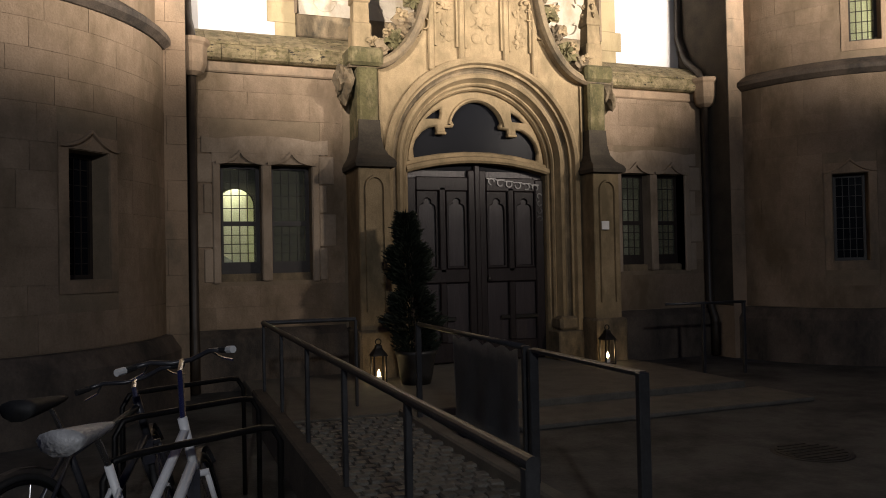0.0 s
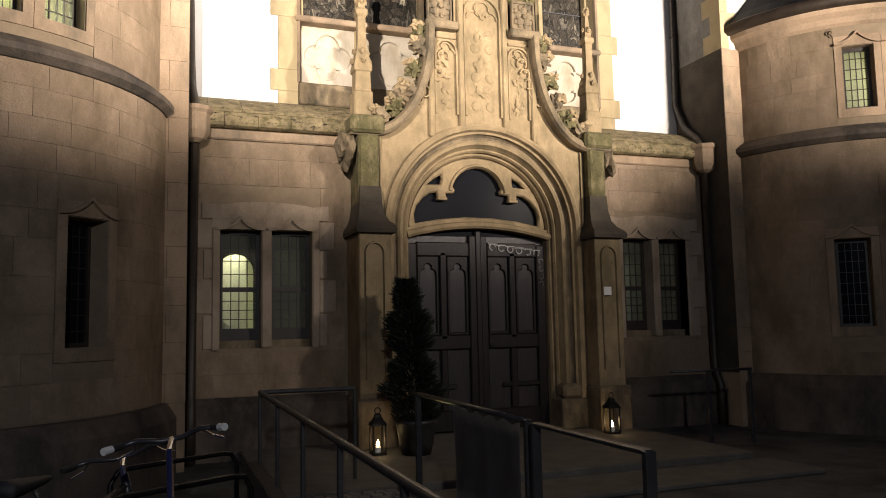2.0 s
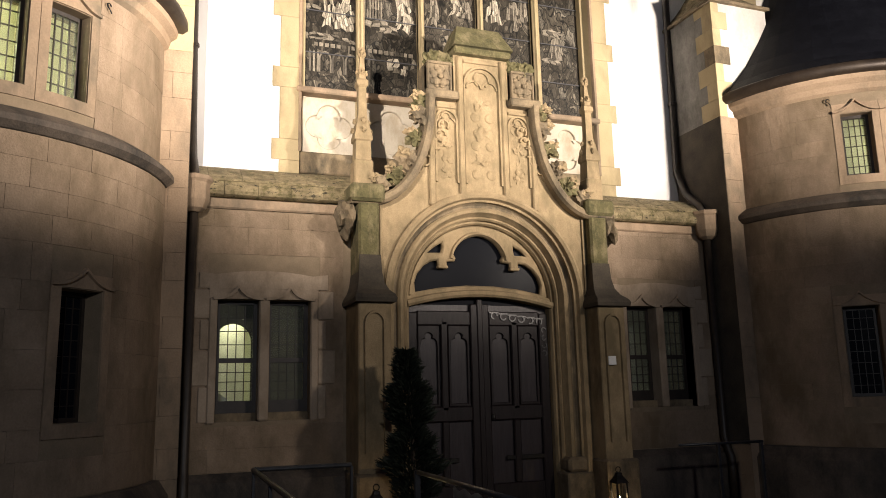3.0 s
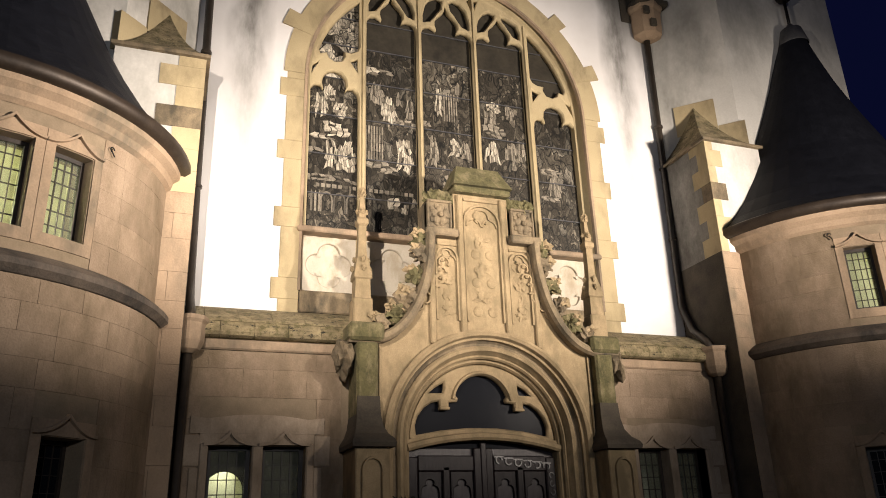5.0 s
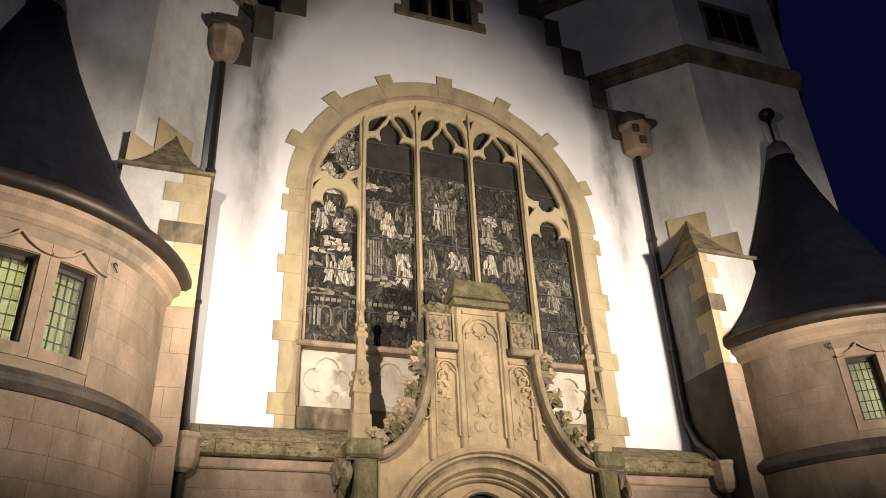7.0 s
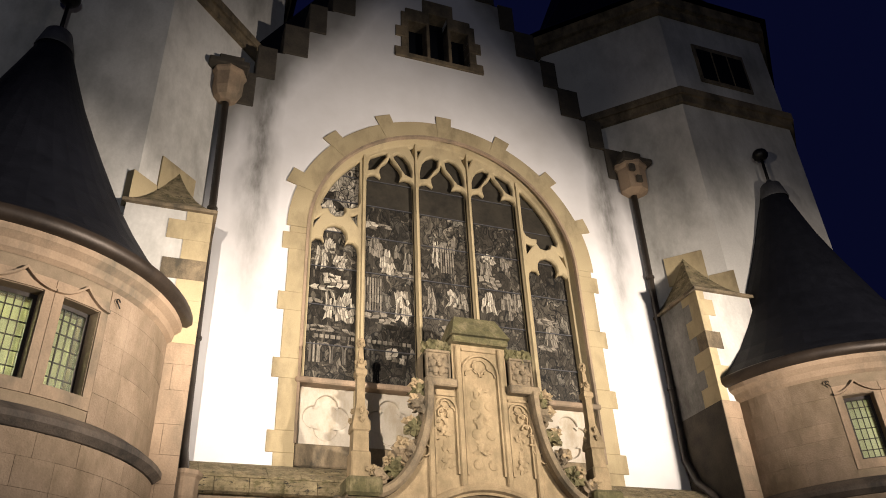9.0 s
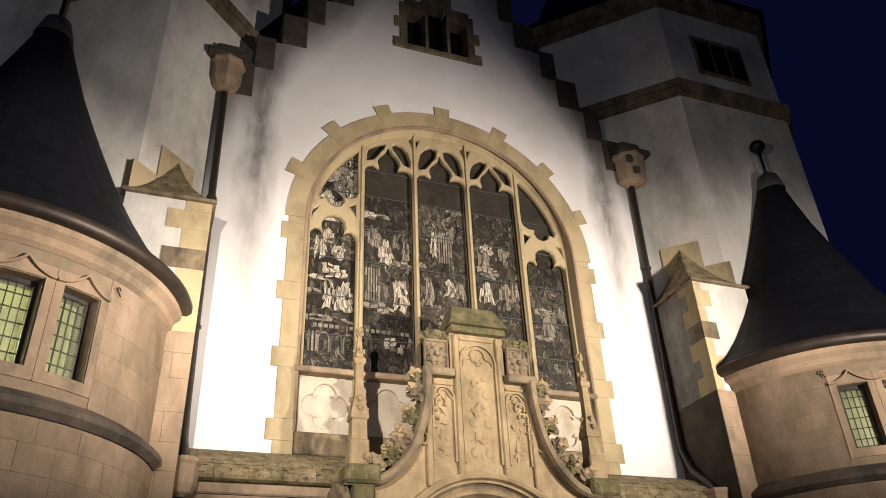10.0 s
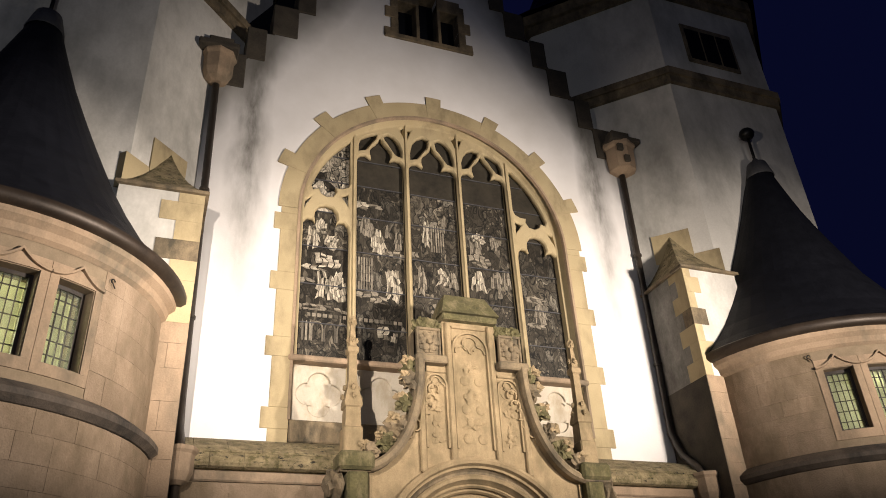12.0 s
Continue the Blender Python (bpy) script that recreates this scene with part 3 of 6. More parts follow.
# ---- setting: string course and mossy weathering over the lower wall ----
for s in (-1, 1):
    led = thing("string_course", (s * 2.9, LOW_Y, 4.14), "mossy sloping sandstone ledge above the ground floor", "ledge", "ledges", "structure")
    n = 6
    for k in range(n):
        x0, x1 = 1.42 + 2.51 * k / n, 1.42 + 2.51 * (k + 1) / n - 0.006
        for prof, slide in (([(0.0, 4.16), (-0.70, 4.16), (-0.76, 4.18), (-0.78, 4.22), (-0.765, 4.28), (-0.715, 4.36), (0.0, 4.36)], 0.0), ([(0.0, 4.372), (-0.69, 4.372), (-0.68, 4.40), (-0.60, 4.46), (-0.30, 4.63), (0.0, 4.74)], 0.19)):
            bm = B()
            xa, xb = (x0 + slide if k else x0), min(x1 + slide, 3.93)
            a = [bm.verts.new((s * xa, y, z)) for y, z in prof]
            b = [bm.verts.new((s * xb, y, z)) for y, z in prof]
            bm.faces.new(a)
            bm.faces.new(b[::-1])
            for i in range(len(prof)):
                j = (i + 1) % len(prof)
                bm.faces.new((a[i], a[j], b[j], b[i]))
            part("stone", bm, MOSSY, led)
    bm = B()
    box(bm, s * 1.95, s * 3.93, LOW_Y - 0.04, LOW_Y + 0.1, 4.02, 4.16, 0.02)
    part("moulding", bm, STONE, led)
    bm = B()
    slope = [(LOW_Y - 0.12, 0.0), (LOW_Y - 0.12, 0.66), (LOW_Y, 0.76), (LOW_Y + 0.1, 0.76), (LOW_Y + 0.1, 0.0)]
    a = [bm.verts.new((s * 1.95, y, z)) for y, z in slope]
    b = [bm.verts.new((s * 4.05, y, z)) for y, z in slope]
    bm.faces.new(a)
    bm.faces.new(b[::-1])
    for i in range(len(slope)):
        j = (i + 1) % len(slope)
        bm.faces.new((a[i], a[j], b[j], b[i]))
    solo("plinth", bm, DAMP, "dark damp sandstone plinth along the wall foot", "plinth", "plinths", "structure")

# ---- round stair turrets ----
TX, TY, TR = 6.46, -0.87, 2.2


def curved(bm, r0, r1, a0, a1, z0, z1, n=3, ch=0.0):
    g = []
    for r, inset in ((r0, 0), (r1, ch)):
        g.append([[bm.verts.new((r * math.cos(a), r * math.sin(a), z)) for a in [a0 + inset / r + (a1 - a0 - 2 * inset / r) * i / n for i in range(n + 1)]] for z in (z0 + inset, z1 - inset)])
    for i in range(n):
        for q in ((g[1][0][i], g[1][0][i + 1], g[1][1][i + 1], g[1][1][i]), (g[0][0][i], g[0][1][i], g[0][1][i + 1], g[0][0][i + 1]),
                  (g[0][1][i], g[1][1][i], g[1][1][i + 1], g[0][1][i + 1]), (g[0][0][i], g[0][0][i + 1], g[1][0][i + 1], g[1][0][i])):
            bm.faces.new(q)
    for i in (0, n):
        bm.faces.new((g[0][0][i], g[1][0][i], g[1][1][i], g[0][1][i]))
    return bm


def at_turret(ob, s, turn=0.0):
    ob.matrix_basis = Matrix.Translation((s * TX, TY, 0)) @ Matrix.Rotation(turn, 4, "Z")
    return ob


def turret_openings(s):
    """(mid angle, half angle, z0, z1) for the slit below and the two lights above."""
    def side(deg):
        return radians(deg) if s < 0 else radians(-180 - deg)
    return [(side(-46.5), 0.10, 1.46, 2.70), (side(-53.0), 0.092, 4.58, 5.50), (side(-69.0), 0.092, 4.58, 5.50)]


def turret(s):
    opens = turret_openings(s)
    t = thing("stair_turret", (s * TX, TY, 0), "round sandstone stair turret with concave dark slate roof", "turret", "turrets", "structure")

    def own(ob, label=""):
        ob.parent = t
        ob.matrix_parent_inverse = t.matrix_basis.inverted()
        return tagged(ob, label)

    # shell with openings, made of angular cells
    bm = B()
    cuts = sorted({a for o in opens for a in (o[0] - o[1], o[0] + o[1])} | {math.tau * k / 48 - math.pi for k in range(49)})
    zs = [0.0, 0.9, 1.46, 2.70, 4.1, 4.58, 5.50, 6.05]
    for a0, a1 in zip(cuts, cuts[1:]):
        if a1 - a0 < 1e-5:
            continue
        for z0, z1 in zip(zs, zs[1:]):
            am, zm = (a0 + a1) / 2, (z0 + z1) / 2
            if any(abs(am - o[0]) < o[1] and o[2] < zm < o[3] for o in opens):
                continue
            r = TR - 0.008 if z1 > 4.1 else TR + 0.072
            curved(bm, 1.85, r, a0, a1, z0, z1, 1)
    own(at_turret(part("shell", bm, MORTAR, None), s))
    # mouldings
    for nm, prof, material in (("plinth", [(TR, 0), (TR + 0.24, 0), (TR + 0.24, 0.62), (TR + 0.14, 0.78), (TR, 0.80)], DAMP),
                               ("string_course", [(TR, 4.08), (TR + 0.10, 4.10), (TR + 0.17, 4.16), (TR + 0.17, 4.22), (TR + 0.08, 4.29), (TR, 4.34)], DAMP),
                               ("cornice", [(TR, 5.80), (TR + 0.05, 5.84), (TR + 0.07, 5.92), (TR + 0.14, 5.98), (TR + 0.15, 6.05), (TR, 6.06)], STONE),
                               ("gutter", [(TR + 0.1, 6.05), (TR + 0.20, 6.04), (TR + 0.26, 6.09), (TR + 0.26, 6.18), (TR + 0.21, 6.21), (TR + 0.1, 6.18)], LEADGUTTER)):
        bm = B()
        lathe(bm, 0, 0, prof, 72)
        own(at_turret(part(nm, bm, material, None, smooth=nm == "gutter"), s))
    prof = [(TR + 0.22, 6.19), (2.2, 6.40), (1.95, 6.70), (1.62, 7.20), (1.38, 7.62), (1.18, 8.02), (0.98, 8.42), (0.80, 8.80), (0.60, 9.25), (0.43, 9.70), (0.28, 10.12), (0.18, 10.50), (0.0, 10.52)]
    bm = B()
    lathe(bm, 0, 0, prof, 44)
    for v in bm.verts:
        v.co.y -= 0.10 * max(0.0, v.co.z - 7.6)
    own(at_turret(part("roof", bm, SLATE, None), s))
    tip_y = -0.29
    bm = B()
    lathe(bm, 0, tip_y, [(0.26, 10.18), (0.27, 10.2), (0.19, 10.52), (0.10, 10.56), (0.045, 10.66), (0.0, 10.67)], 20)
    own(at_turret(part("lead_cap", bm, LEAD, None, "dark lead sheet cap", smooth=True), s))
    bm = B()
    tube(bm, [(0, tip_y, 10.5), (0, tip_y, 11.2)], 0.03, 8)
    own(at_turret(part("rod", bm, IRON, None, smooth=True), s))
    bm = B()
    ball(bm, (0, tip_y, 11.31), 0.155, 16, (1, 1, 0.88))
    own(at_turret(part("finial", bm, IRON, None, "dark iron ball on a rod", smooth=True), s))
    # dark inside, lit above
    bm = B()
    for a0, a1 in zip(cuts, cuts[1:]):
        for z0, z1 in zip(zs[4:], zs[5:]):
            am, zm = (a0 + a1) / 2, (z0 + z1) / 2
            if a1 - a0 > 1e-5 and not any(abs(am - o[0]) < o[1] and o[2] < zm < o[3] for o in opens):
                curved(bm, 1.82, 1.848, a0, a1, z0, z1, 1)
    lathe(bm, 0, 0, [(0.0, 3.9), (1.84, 3.9)], 24)
    lathe(bm, 0, 0, [(0.0, 6.03), (1.84, 6.03)], 24)
    own(at_turret(part("stair_room", bm, PLASTER_IN, None), s))
    bm = B()
    lathe(bm, 0, 0, [(0.0, 1.0), (1.6, 1.0), (1.6, 3.4), (0.0, 3.4)], 24)
    own(at_turret(part("dark_core", bm, DARKSTONE, None), s))
    d = bpy.data.lights.new("stair_lamp", "POINT")
    d.energy, d.shadow_soft_size, d.color = (85 if s < 0 else 16), 0.12, (1.0, 0.96, 0.64)
    new("stair_lamp", d).location = (s * (TX + 1.25), -1.5, 5.6)
    # windows
    for i, (am, ah, z0, z1) in enumerate(opens):
        wn_ = B()
        for b0, b1, c0, c1 in ((am - ah, am - ah + 0.018, z0, z1), (am + ah - 0.018, am + ah, z0, z1), (am - ah, am + ah, z0, z0 + 0.045), (am - ah, am + ah, z1 - 0.045, z1)):
            curved(wn_, TR - 0.20, TR - 0.14, b0, b1, c0, c1, 2)
        own(at_turret(part("window_frame", wn_, WINFRAME, None), s))
        bm = B()
        curved(bm, TR - 0.175, TR - 0.17, am - ah + 0.018, am + ah - 0.018, z0 + 0.045, z1 - 0.045, 2)
        g = own(at_turret(part("pane", bm, CLEAR if i else PANE, None), s))
        if i:
            g.visible_shadow = False
        lead = B()
        for k in range(1, 4):
            a = am - ah + 0.018 + (2 * ah - 0.036) * k / 4
            curved(lead, TR - 0.185, TR - 0.16, a - 0.0022, a + 0.0022, z0 + 0.045, z1 - 0.045, 1)
        for k in range(1, 6 if i else 8):
            zz = z0 + (z1 - z0) * k / (6 if i else 8)
            curved(lead, TR - 0.183, TR - 0.162, am - ah + 0.018, am + ah - 0.018, zz - 0.004, zz + 0.004, 1)
        own(at_turret(part("lead_bar", lead, WINFRAME, None), s))
        # surround stones
        ro = (TR if i else TR + 0.08)
        for b0, b1, c0, c1, nm in ((am - ah - 0.05, am - ah, z0 - 0.02, z1 + 0.02, "jamb"), (am + ah, am + ah + 0.05, z0 - 0.02, z1 + 0.02, "jamb"), (am - ah - 0.05, am + ah + 0.05, z1, z1 + 0.16, "lintel"), (am - ah - 0.05, am + ah + 0.05, z0 - 0.14, z0, "window_sill")):
            bm = B()
            curved(bm, ro - 0.3, ro + 0.010, b0, b1, c0, c1, 3, 0.008)
            own(at_turret(part(nm, bm, STONE, None), s))
        # ogee drip mould
        bm = B()
        ring = []
        for k in range(-6, 7):
            f = k / 6
            zz = z1 + 0.03 + 0.16 * (1 - abs(f)) ** 2.2
            a = am + f * (ah + 0.045)
            ring.append([bm.verts.new((rr * math.cos(a), rr * math.sin(a), zz + dz)) for rr, dz in ((ro - 0.02, -0.02), (ro + 0.045, -0.014), (ro + 0.045, 0.016), (ro - 0.02, 0.024))])
        for p, q in zip(ring, ring[1:]):
            for k in range(4):
                bm.faces.new((p[k], p[(k + 1) % 4], q[(k + 1) % 4], q[k]))
        own(at_turret(part("drip_mould", bm, STONE, None), s))
    for deg, zh in (((-43.0, 5.70),) if s < 0 else ((-136.0, 5.72),)):
        a = radians(deg)
        out_ = Vector((math.cos(a), math.sin(a), 0))
        side_ = Vector((-math.sin(a), math.cos(a), 0))
        bm = B()
        tube(bm, [out_ * (TR + 0.03) + side_ * (0.026 * math.cos(q * 0.6)) + Vector((0, 0, zh + 0.026 * math.sin(q * 0.6))) for q in range(9)] + [out_ * (TR + 0.035) + side_ * 0.035 + Vector((0, 0, zh - 0.075))], 0.007, 6)
        own(at_turret(part("iron_hook", bm, IRON, None), s))
    return t, opens


TURRETS = {s: turret(s) for s in (-1, 1)}

# ---- octagonal towers behind the turrets ----
OCX, OCY, OCA = 6.43, 2.45, 3.38
for s in (-1, 1):
    tw = thing("octagonal_tower", (s * OCX, OCY, 0), "white rendered octagonal tower with stone bands and dark roof", "tower", "towers", "structure")
    R8 = OCA / math.cos(math.pi / 8)

    def octo(k=1.0):
        return [(s * OCX + R8 * k * math.cos(math.pi / 8 + math.pi / 4 * i), OCY + R8 * k * math.sin(math.pi / 8 + math.pi / 4 * i)) for i in range(8)]

    bm = B()
    slab(bm, octo(), 0.0, 15.4)
    part("wall", bm, TOWERWHITE, tw)
    bm = B()
    slab(bm, octo(1.025), 12.52, 12.72)
    slab(bm, octo(1.04), 12.72, 12.9)
    part("string_course", bm, WEATHERED_SHADED, tw)
    bm = B()
    slab(bm, octo(1.02), 15.2, 15.45)
    slab(bm, octo(1.05), 15.45, 15.75)
    part("cornice", bm, WEATHERED_SHADED, tw)
    bm = B()
    lathe(bm, s * OCX, OCY, [(R8 * 1.09, 15.75), (R8 * 0.9, 16.5), (R8 * 0.6, 18.6), (R8 * 0.3, 21.5), (0.05, 25)], 8, math.pi / 8, math.pi / 8 + math.tau)
    part("roof", bm, SLATE, tw)
    win = B()
    box(win, s * 5.72, s * 7.12, OCY - OCA - 0.03, OCY - OCA + 0.1, 13.35, 14.5, 0.01)
    w = part("window", win, WEATHERED_SHADED, tw)
    for k in range(3):
        bm = B()
        x0 = 5.80 + k * 0.43
        box(bm, s * x0, s * (x0 + 0.38), OCY - OCA - 0.042, OCY - OCA - 0.034, 13.45, 14.35)
        part("pane", bm, PANE, w)

# ---- corner piers with concave caps ----
PIER_X, PIER_Y, PIER_END, PIER_TOP = 3.955, -1.2, 5.08, 7.78
for s in (-1, 1):
    pier = thing("corner_pier", (s * 4.2, -1.0, 0), "white rendered corner pier with toothed sandstone quoins and mossy concave cap", "pier", "piers", "structure")
    # three-cornered core between the gable wall and the slanting tower wall
    bm = B()
    slab(bm, [(s * (PIER_X + 0.012), PIER_Y + 0.012), (s * PIER_END, PIER_Y + 0.012), (s * (PIER_X + 0.012), 0.1)], 5.83, PIER_TOP)
    part("rendered_shaft", bm, TOWERWHITE, pier, "greyish white rendered shaft")
    # Greyer sheet puts the inner side's shade, with some grime, into the render.
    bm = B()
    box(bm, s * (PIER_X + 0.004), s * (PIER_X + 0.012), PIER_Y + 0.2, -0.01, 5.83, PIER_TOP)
    part("grimy_side", bm, GRIMY_SHADED, pier, "grimy grey rendered side with its shade in the colour")
    # Thin dark sheet paints the shade on the pier's inner stone side.
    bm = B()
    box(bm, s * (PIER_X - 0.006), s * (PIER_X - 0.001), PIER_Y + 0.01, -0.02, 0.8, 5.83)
    part("sooty_side", bm, DARKSTONE, pier, "dark stone side with its shade in the colour")
    z, k = 0.0, 0
    while z < 5.80:
        h = min((0.36, 0.42, 0.33)[k % 3], 5.83 - z)
        bm = B()
        cut = PIER_X + (0.34 if k % 2 else 0.22)
        slab(bm, [(s * PIER_X, PIER_Y), (s * cut, PIER_Y), (s * cut, -0.02), (s * PIER_X, -0.02)], z, z + h - 0.003)
        part("stone", bm, STONE, pier)
        bm = B()
        slab(bm, [(s * (cut + 0.003), PIER_Y + 0.002), (s * (PIER_X + 0.66), PIER_Y + 0.002), (s * (PIER_X + 0.66), -0.3), (s * (cut + 0.003), -0.3)], z, z + h - 0.003)
        part("stone", bm, STONE, pier)
        z += h
        k += 1
    # quoins toothed into the render on both faces of the corner
    z, k = 5.83, 0
    wides = ((0.34, 0.56) if s < 0 else (0.15, 0.30))
    while z < PIER_TOP - 0.05:
        h = min(0.30, PIER_TOP - z)
        fw, sw = wides[k % 2], (0.42, 0.24)[k % 2]
        bm = B()
        slab(bm, [(s * PIER_X, PIER_Y), (s * (PIER_X + fw), PIER_Y), (s * (PIER_X + fw), PIER_Y + 0.1), (s * (PIER_X + 0.1), PIER_Y + 0.1), (s * (PIER_X + 0.1), PIER_Y + sw), (s * PIER_X, PIER_Y + sw)], z, z + h - 0.003)
        part("quoin", bm, WEATHERED_SHADED if k == 3 else CREAM, pier)
        z += h
        k += 1
    # thin eaves slab and concave cap rising to a point against the tower
    bm = B()
    slab(bm, [(s * (PIER_X - 0.05), PIER_Y - 0.05), (s * (PIER_END + 0.05), PIER_Y - 0.05), (s * (PIER_X - 0.05), 0.15)], PIER_TOP, PIER_TOP + 0.05)
    part("cap_slab", bm, WEATHERED_SHADED, pier)
    bm = B()
    apex_ = Vector((s * 4.52, -0.42, 8.98))
    rings = []
    for i in range(9):
        u = i / 8
        rise = 0.42 * u + 0.58 * u ** 2.2
        ring = []
        for bx, by in ((PIER_X - 0.045, PIER_Y - 0.045), (PIER_END + 0.04, PIER_Y - 0.045), (PIER_X - 0.045, 0.14)):
            ring.append(bm.verts.new((s * bx * (1 - u) + apex_.x * u, by * (1 - u) + apex_.y * u, PIER_TOP + 0.05 + (apex_.z - PIER_TOP - 0.05) * rise)))
        rings.append(ring)
    for a, b in zip(rings[:-1], rings[1:]):
        for i in range(3):
            bm.faces.new((a[i], a[(i + 1) % 3], b[(i + 1) % 3], b[i]))
    bm.faces.new(rings[0][::-1])
    bm.faces.new(rings[-1])
    part("cap", bm, MOSSY, pier, "mossy concave cap stone")
    # squared stones let into the slanting tower wall above the cap
    for x0, x1, z0, z1 in ((4.28, 4.78, 8.42, 9.02), (4.785, 5.10, 7.88, 8.46)):
        bm = B()
        o = 0.02
        slab(bm, [(s * (x0 - o), 4.10 - x0 - o), (s * (x1 - o), 4.10 - x1 - o), (s * (x1 + 0.15), 4.10 - x1 + 0.15), (s * (x0 + 0.15), 4.10 - x0 + 0.15)], z0, z1)
        part("tower_stone", bm, CREAM, pier)

# ---- rain pipes ----
for s in (-1, 1):
    rp = thing("rain_pipe", (s * 3.87, -0.75, 0.1), "brown metal rain pipe with stone hopper heads", "rain pipe", "rain pipes", "structure")
    bm = B()
    tube(bm, [(s * 3.99, -0.09, 10.8), (s * 3.93, -0.09, 6.6), (s * 3.90, -0.10, 5.2), (s * 3.89, -0.3, 4.78), (s * 3.87, -0.62, 4.5), (s * 3.87, -0.72, 4.3)], 0.06, 10)
    part("pipe", bm, PIPE, rp, smooth=True)
    bm = B()
    tube(bm, [(s * 3.87, -0.74, 3.95), (s * 3.88, -0.74, 0.9), (s * 3.88, -0.80, 0.72), (s * 3.88, -0.86, 0.6), (s * 3.88, -0.86, 0.02)], 0.058, 10)
    part("pipe", bm, PIPE, rp, smooth=True)
    for zc, cx, cy, sc, material in ((10.82 if s < 0 else 10.50, 4.0, -0.10, 1.0 if s < 0 else 1.12, STONE), (3.92, 3.87, -0.76, 0.72, STONE)):
        bm = B()
        low = 0.25 if s > 0 and zc > 9 else 0.20
        lathe(bm, s * cx, cy, [(0.0, zc), (0.10 * sc, zc), (low * sc, zc + 0.06 * sc), (0.26 * sc, zc + 0.2 * sc), (0.27 * sc, zc + 0.5 * sc), (0.31 * sc, zc + 0.55 * sc), (0.31 * sc, zc + 0.62 * sc), (0.0, zc + 0.64 * sc)], 8)
        part("hopper_head", bm, material, rp)
    bm = B()
    bz = 11.42 if s < 0 else 11.17
    box(bm, s * 3.68, s * 4.36, -0.42, 0.25, bz, bz + 0.12, 0.02)
    box(bm, s * 3.78, s * 4.2, -0.30, 0.25, bz + 0.12, bz + 0.32, 0.02)
    # Dark blocks stand in for the shade inside two slots of this hopper.
    if s > 0:
        for dx, dz in ((-0.12, 0.40), (0.0, 0.14)):
            box(bm, 4.0 + dx - 0.10, 4.0 + dx + 0.02, -0.43, -0.36, 10.5 + dz, 10.5 + dz + 0.16, 0.01)
    part("bracket", bm, DARKSTONE, rp)
    for zc in (6.4, 8.6):
        bm = B()
        lathe(bm, s * (3.93 + (zc - 6.6) * 0.0143), -0.09, [(0.06, zc), (0.08, zc + 0.01), (0.08, zc + 0.05), (0.06, zc + 0.06)], 10)
        part("collar", bm, PIPE, rp)

# ---- arched church window ----
ARCH_Y = 0.22
big = thing("window_4", (0, ARCH_Y, WIN_B), "tall arched five-light window with stone tracery and leaded stained glass", "window", kind="structure")
# stone surround: jamb and arch stones, every second one longer
for s in (-1, 1):
    bands = [4.72]
    for t in (5.23, 6.31, 7.40, 8.48):
        bands += [t - 0.31, t]
    bands.append(WIN_C)
    for k, (z0, z1) in enumerate(zip(bands, bands[1:])):
        bm = B()
        w = 2.84 if k % 2 else 2.735
        box(bm, s * 2.45, s * w, -0.02, 0.5, z0, z1 - 0.002, 0.006)
        part("stone", bm, CREAM, big)
angles = [0] + [v for m in (20, 43, 66, 90, 114, 137, 160) for v in (m - 3, m + 3)] + [180]
for k, (a0, a1) in enumerate(zip(angles, angles[1:])):
    bm = B()
    ribbon(bm, arc(0, WIN_C, 2.45, a0, a1 - 0.03, 6), arc(0, WIN_C, 2.98 if k % 2 else 2.79, a0, a1 - 0.03, 6), -0.02 - 0.005 * (k % 2), 0.5)
    part("stone", bm, CREAM, big)
# chamfered inner reveal
reveal = [(-2.45, WIN_B)] + [(-p, q) for p, q in arc(0, WIN_C, 2.45, 0, 180, 40)] + [(2.45, WIN_B)]
bm = B()
sweep(bm, reveal, [(0.01, 0.02), (-0.07, 0.14), (-0.10, 0.16), (-0.10, 0.34), (0.01, 0.34)])
part("reveal", bm, CREAM, big)
bm = B()
sweep(bm, reveal, [(0.02, -0.03), (-0.02, -0.03), (-0.04, 0.02), (0.02, 0.06)])
part("moulding", bm, STONE, big)
MX = (-1.49, -0.52, 0.50, 1.49)
SILL = 6.04


def top_at(x, r=2.42):
    return WIN_C + math.sqrt(max(r * r - x * x, 0.0))


def bar(line, half, depth, name):
    bm = B()
    y = ARCH_Y - 0.02
    sweep(bm, line, [(-half, y), (-half * 0.35, y - depth), (half * 0.35, y - depth), (half, y), (half, y + 0.1), (-half, y + 0.1)])
    return part(name, bm, CREAM, big)


for x in MX:
    bar([(x, SILL), (x, 8.0), (x, top_at(x))], 0.05, 0.07, "mullion")
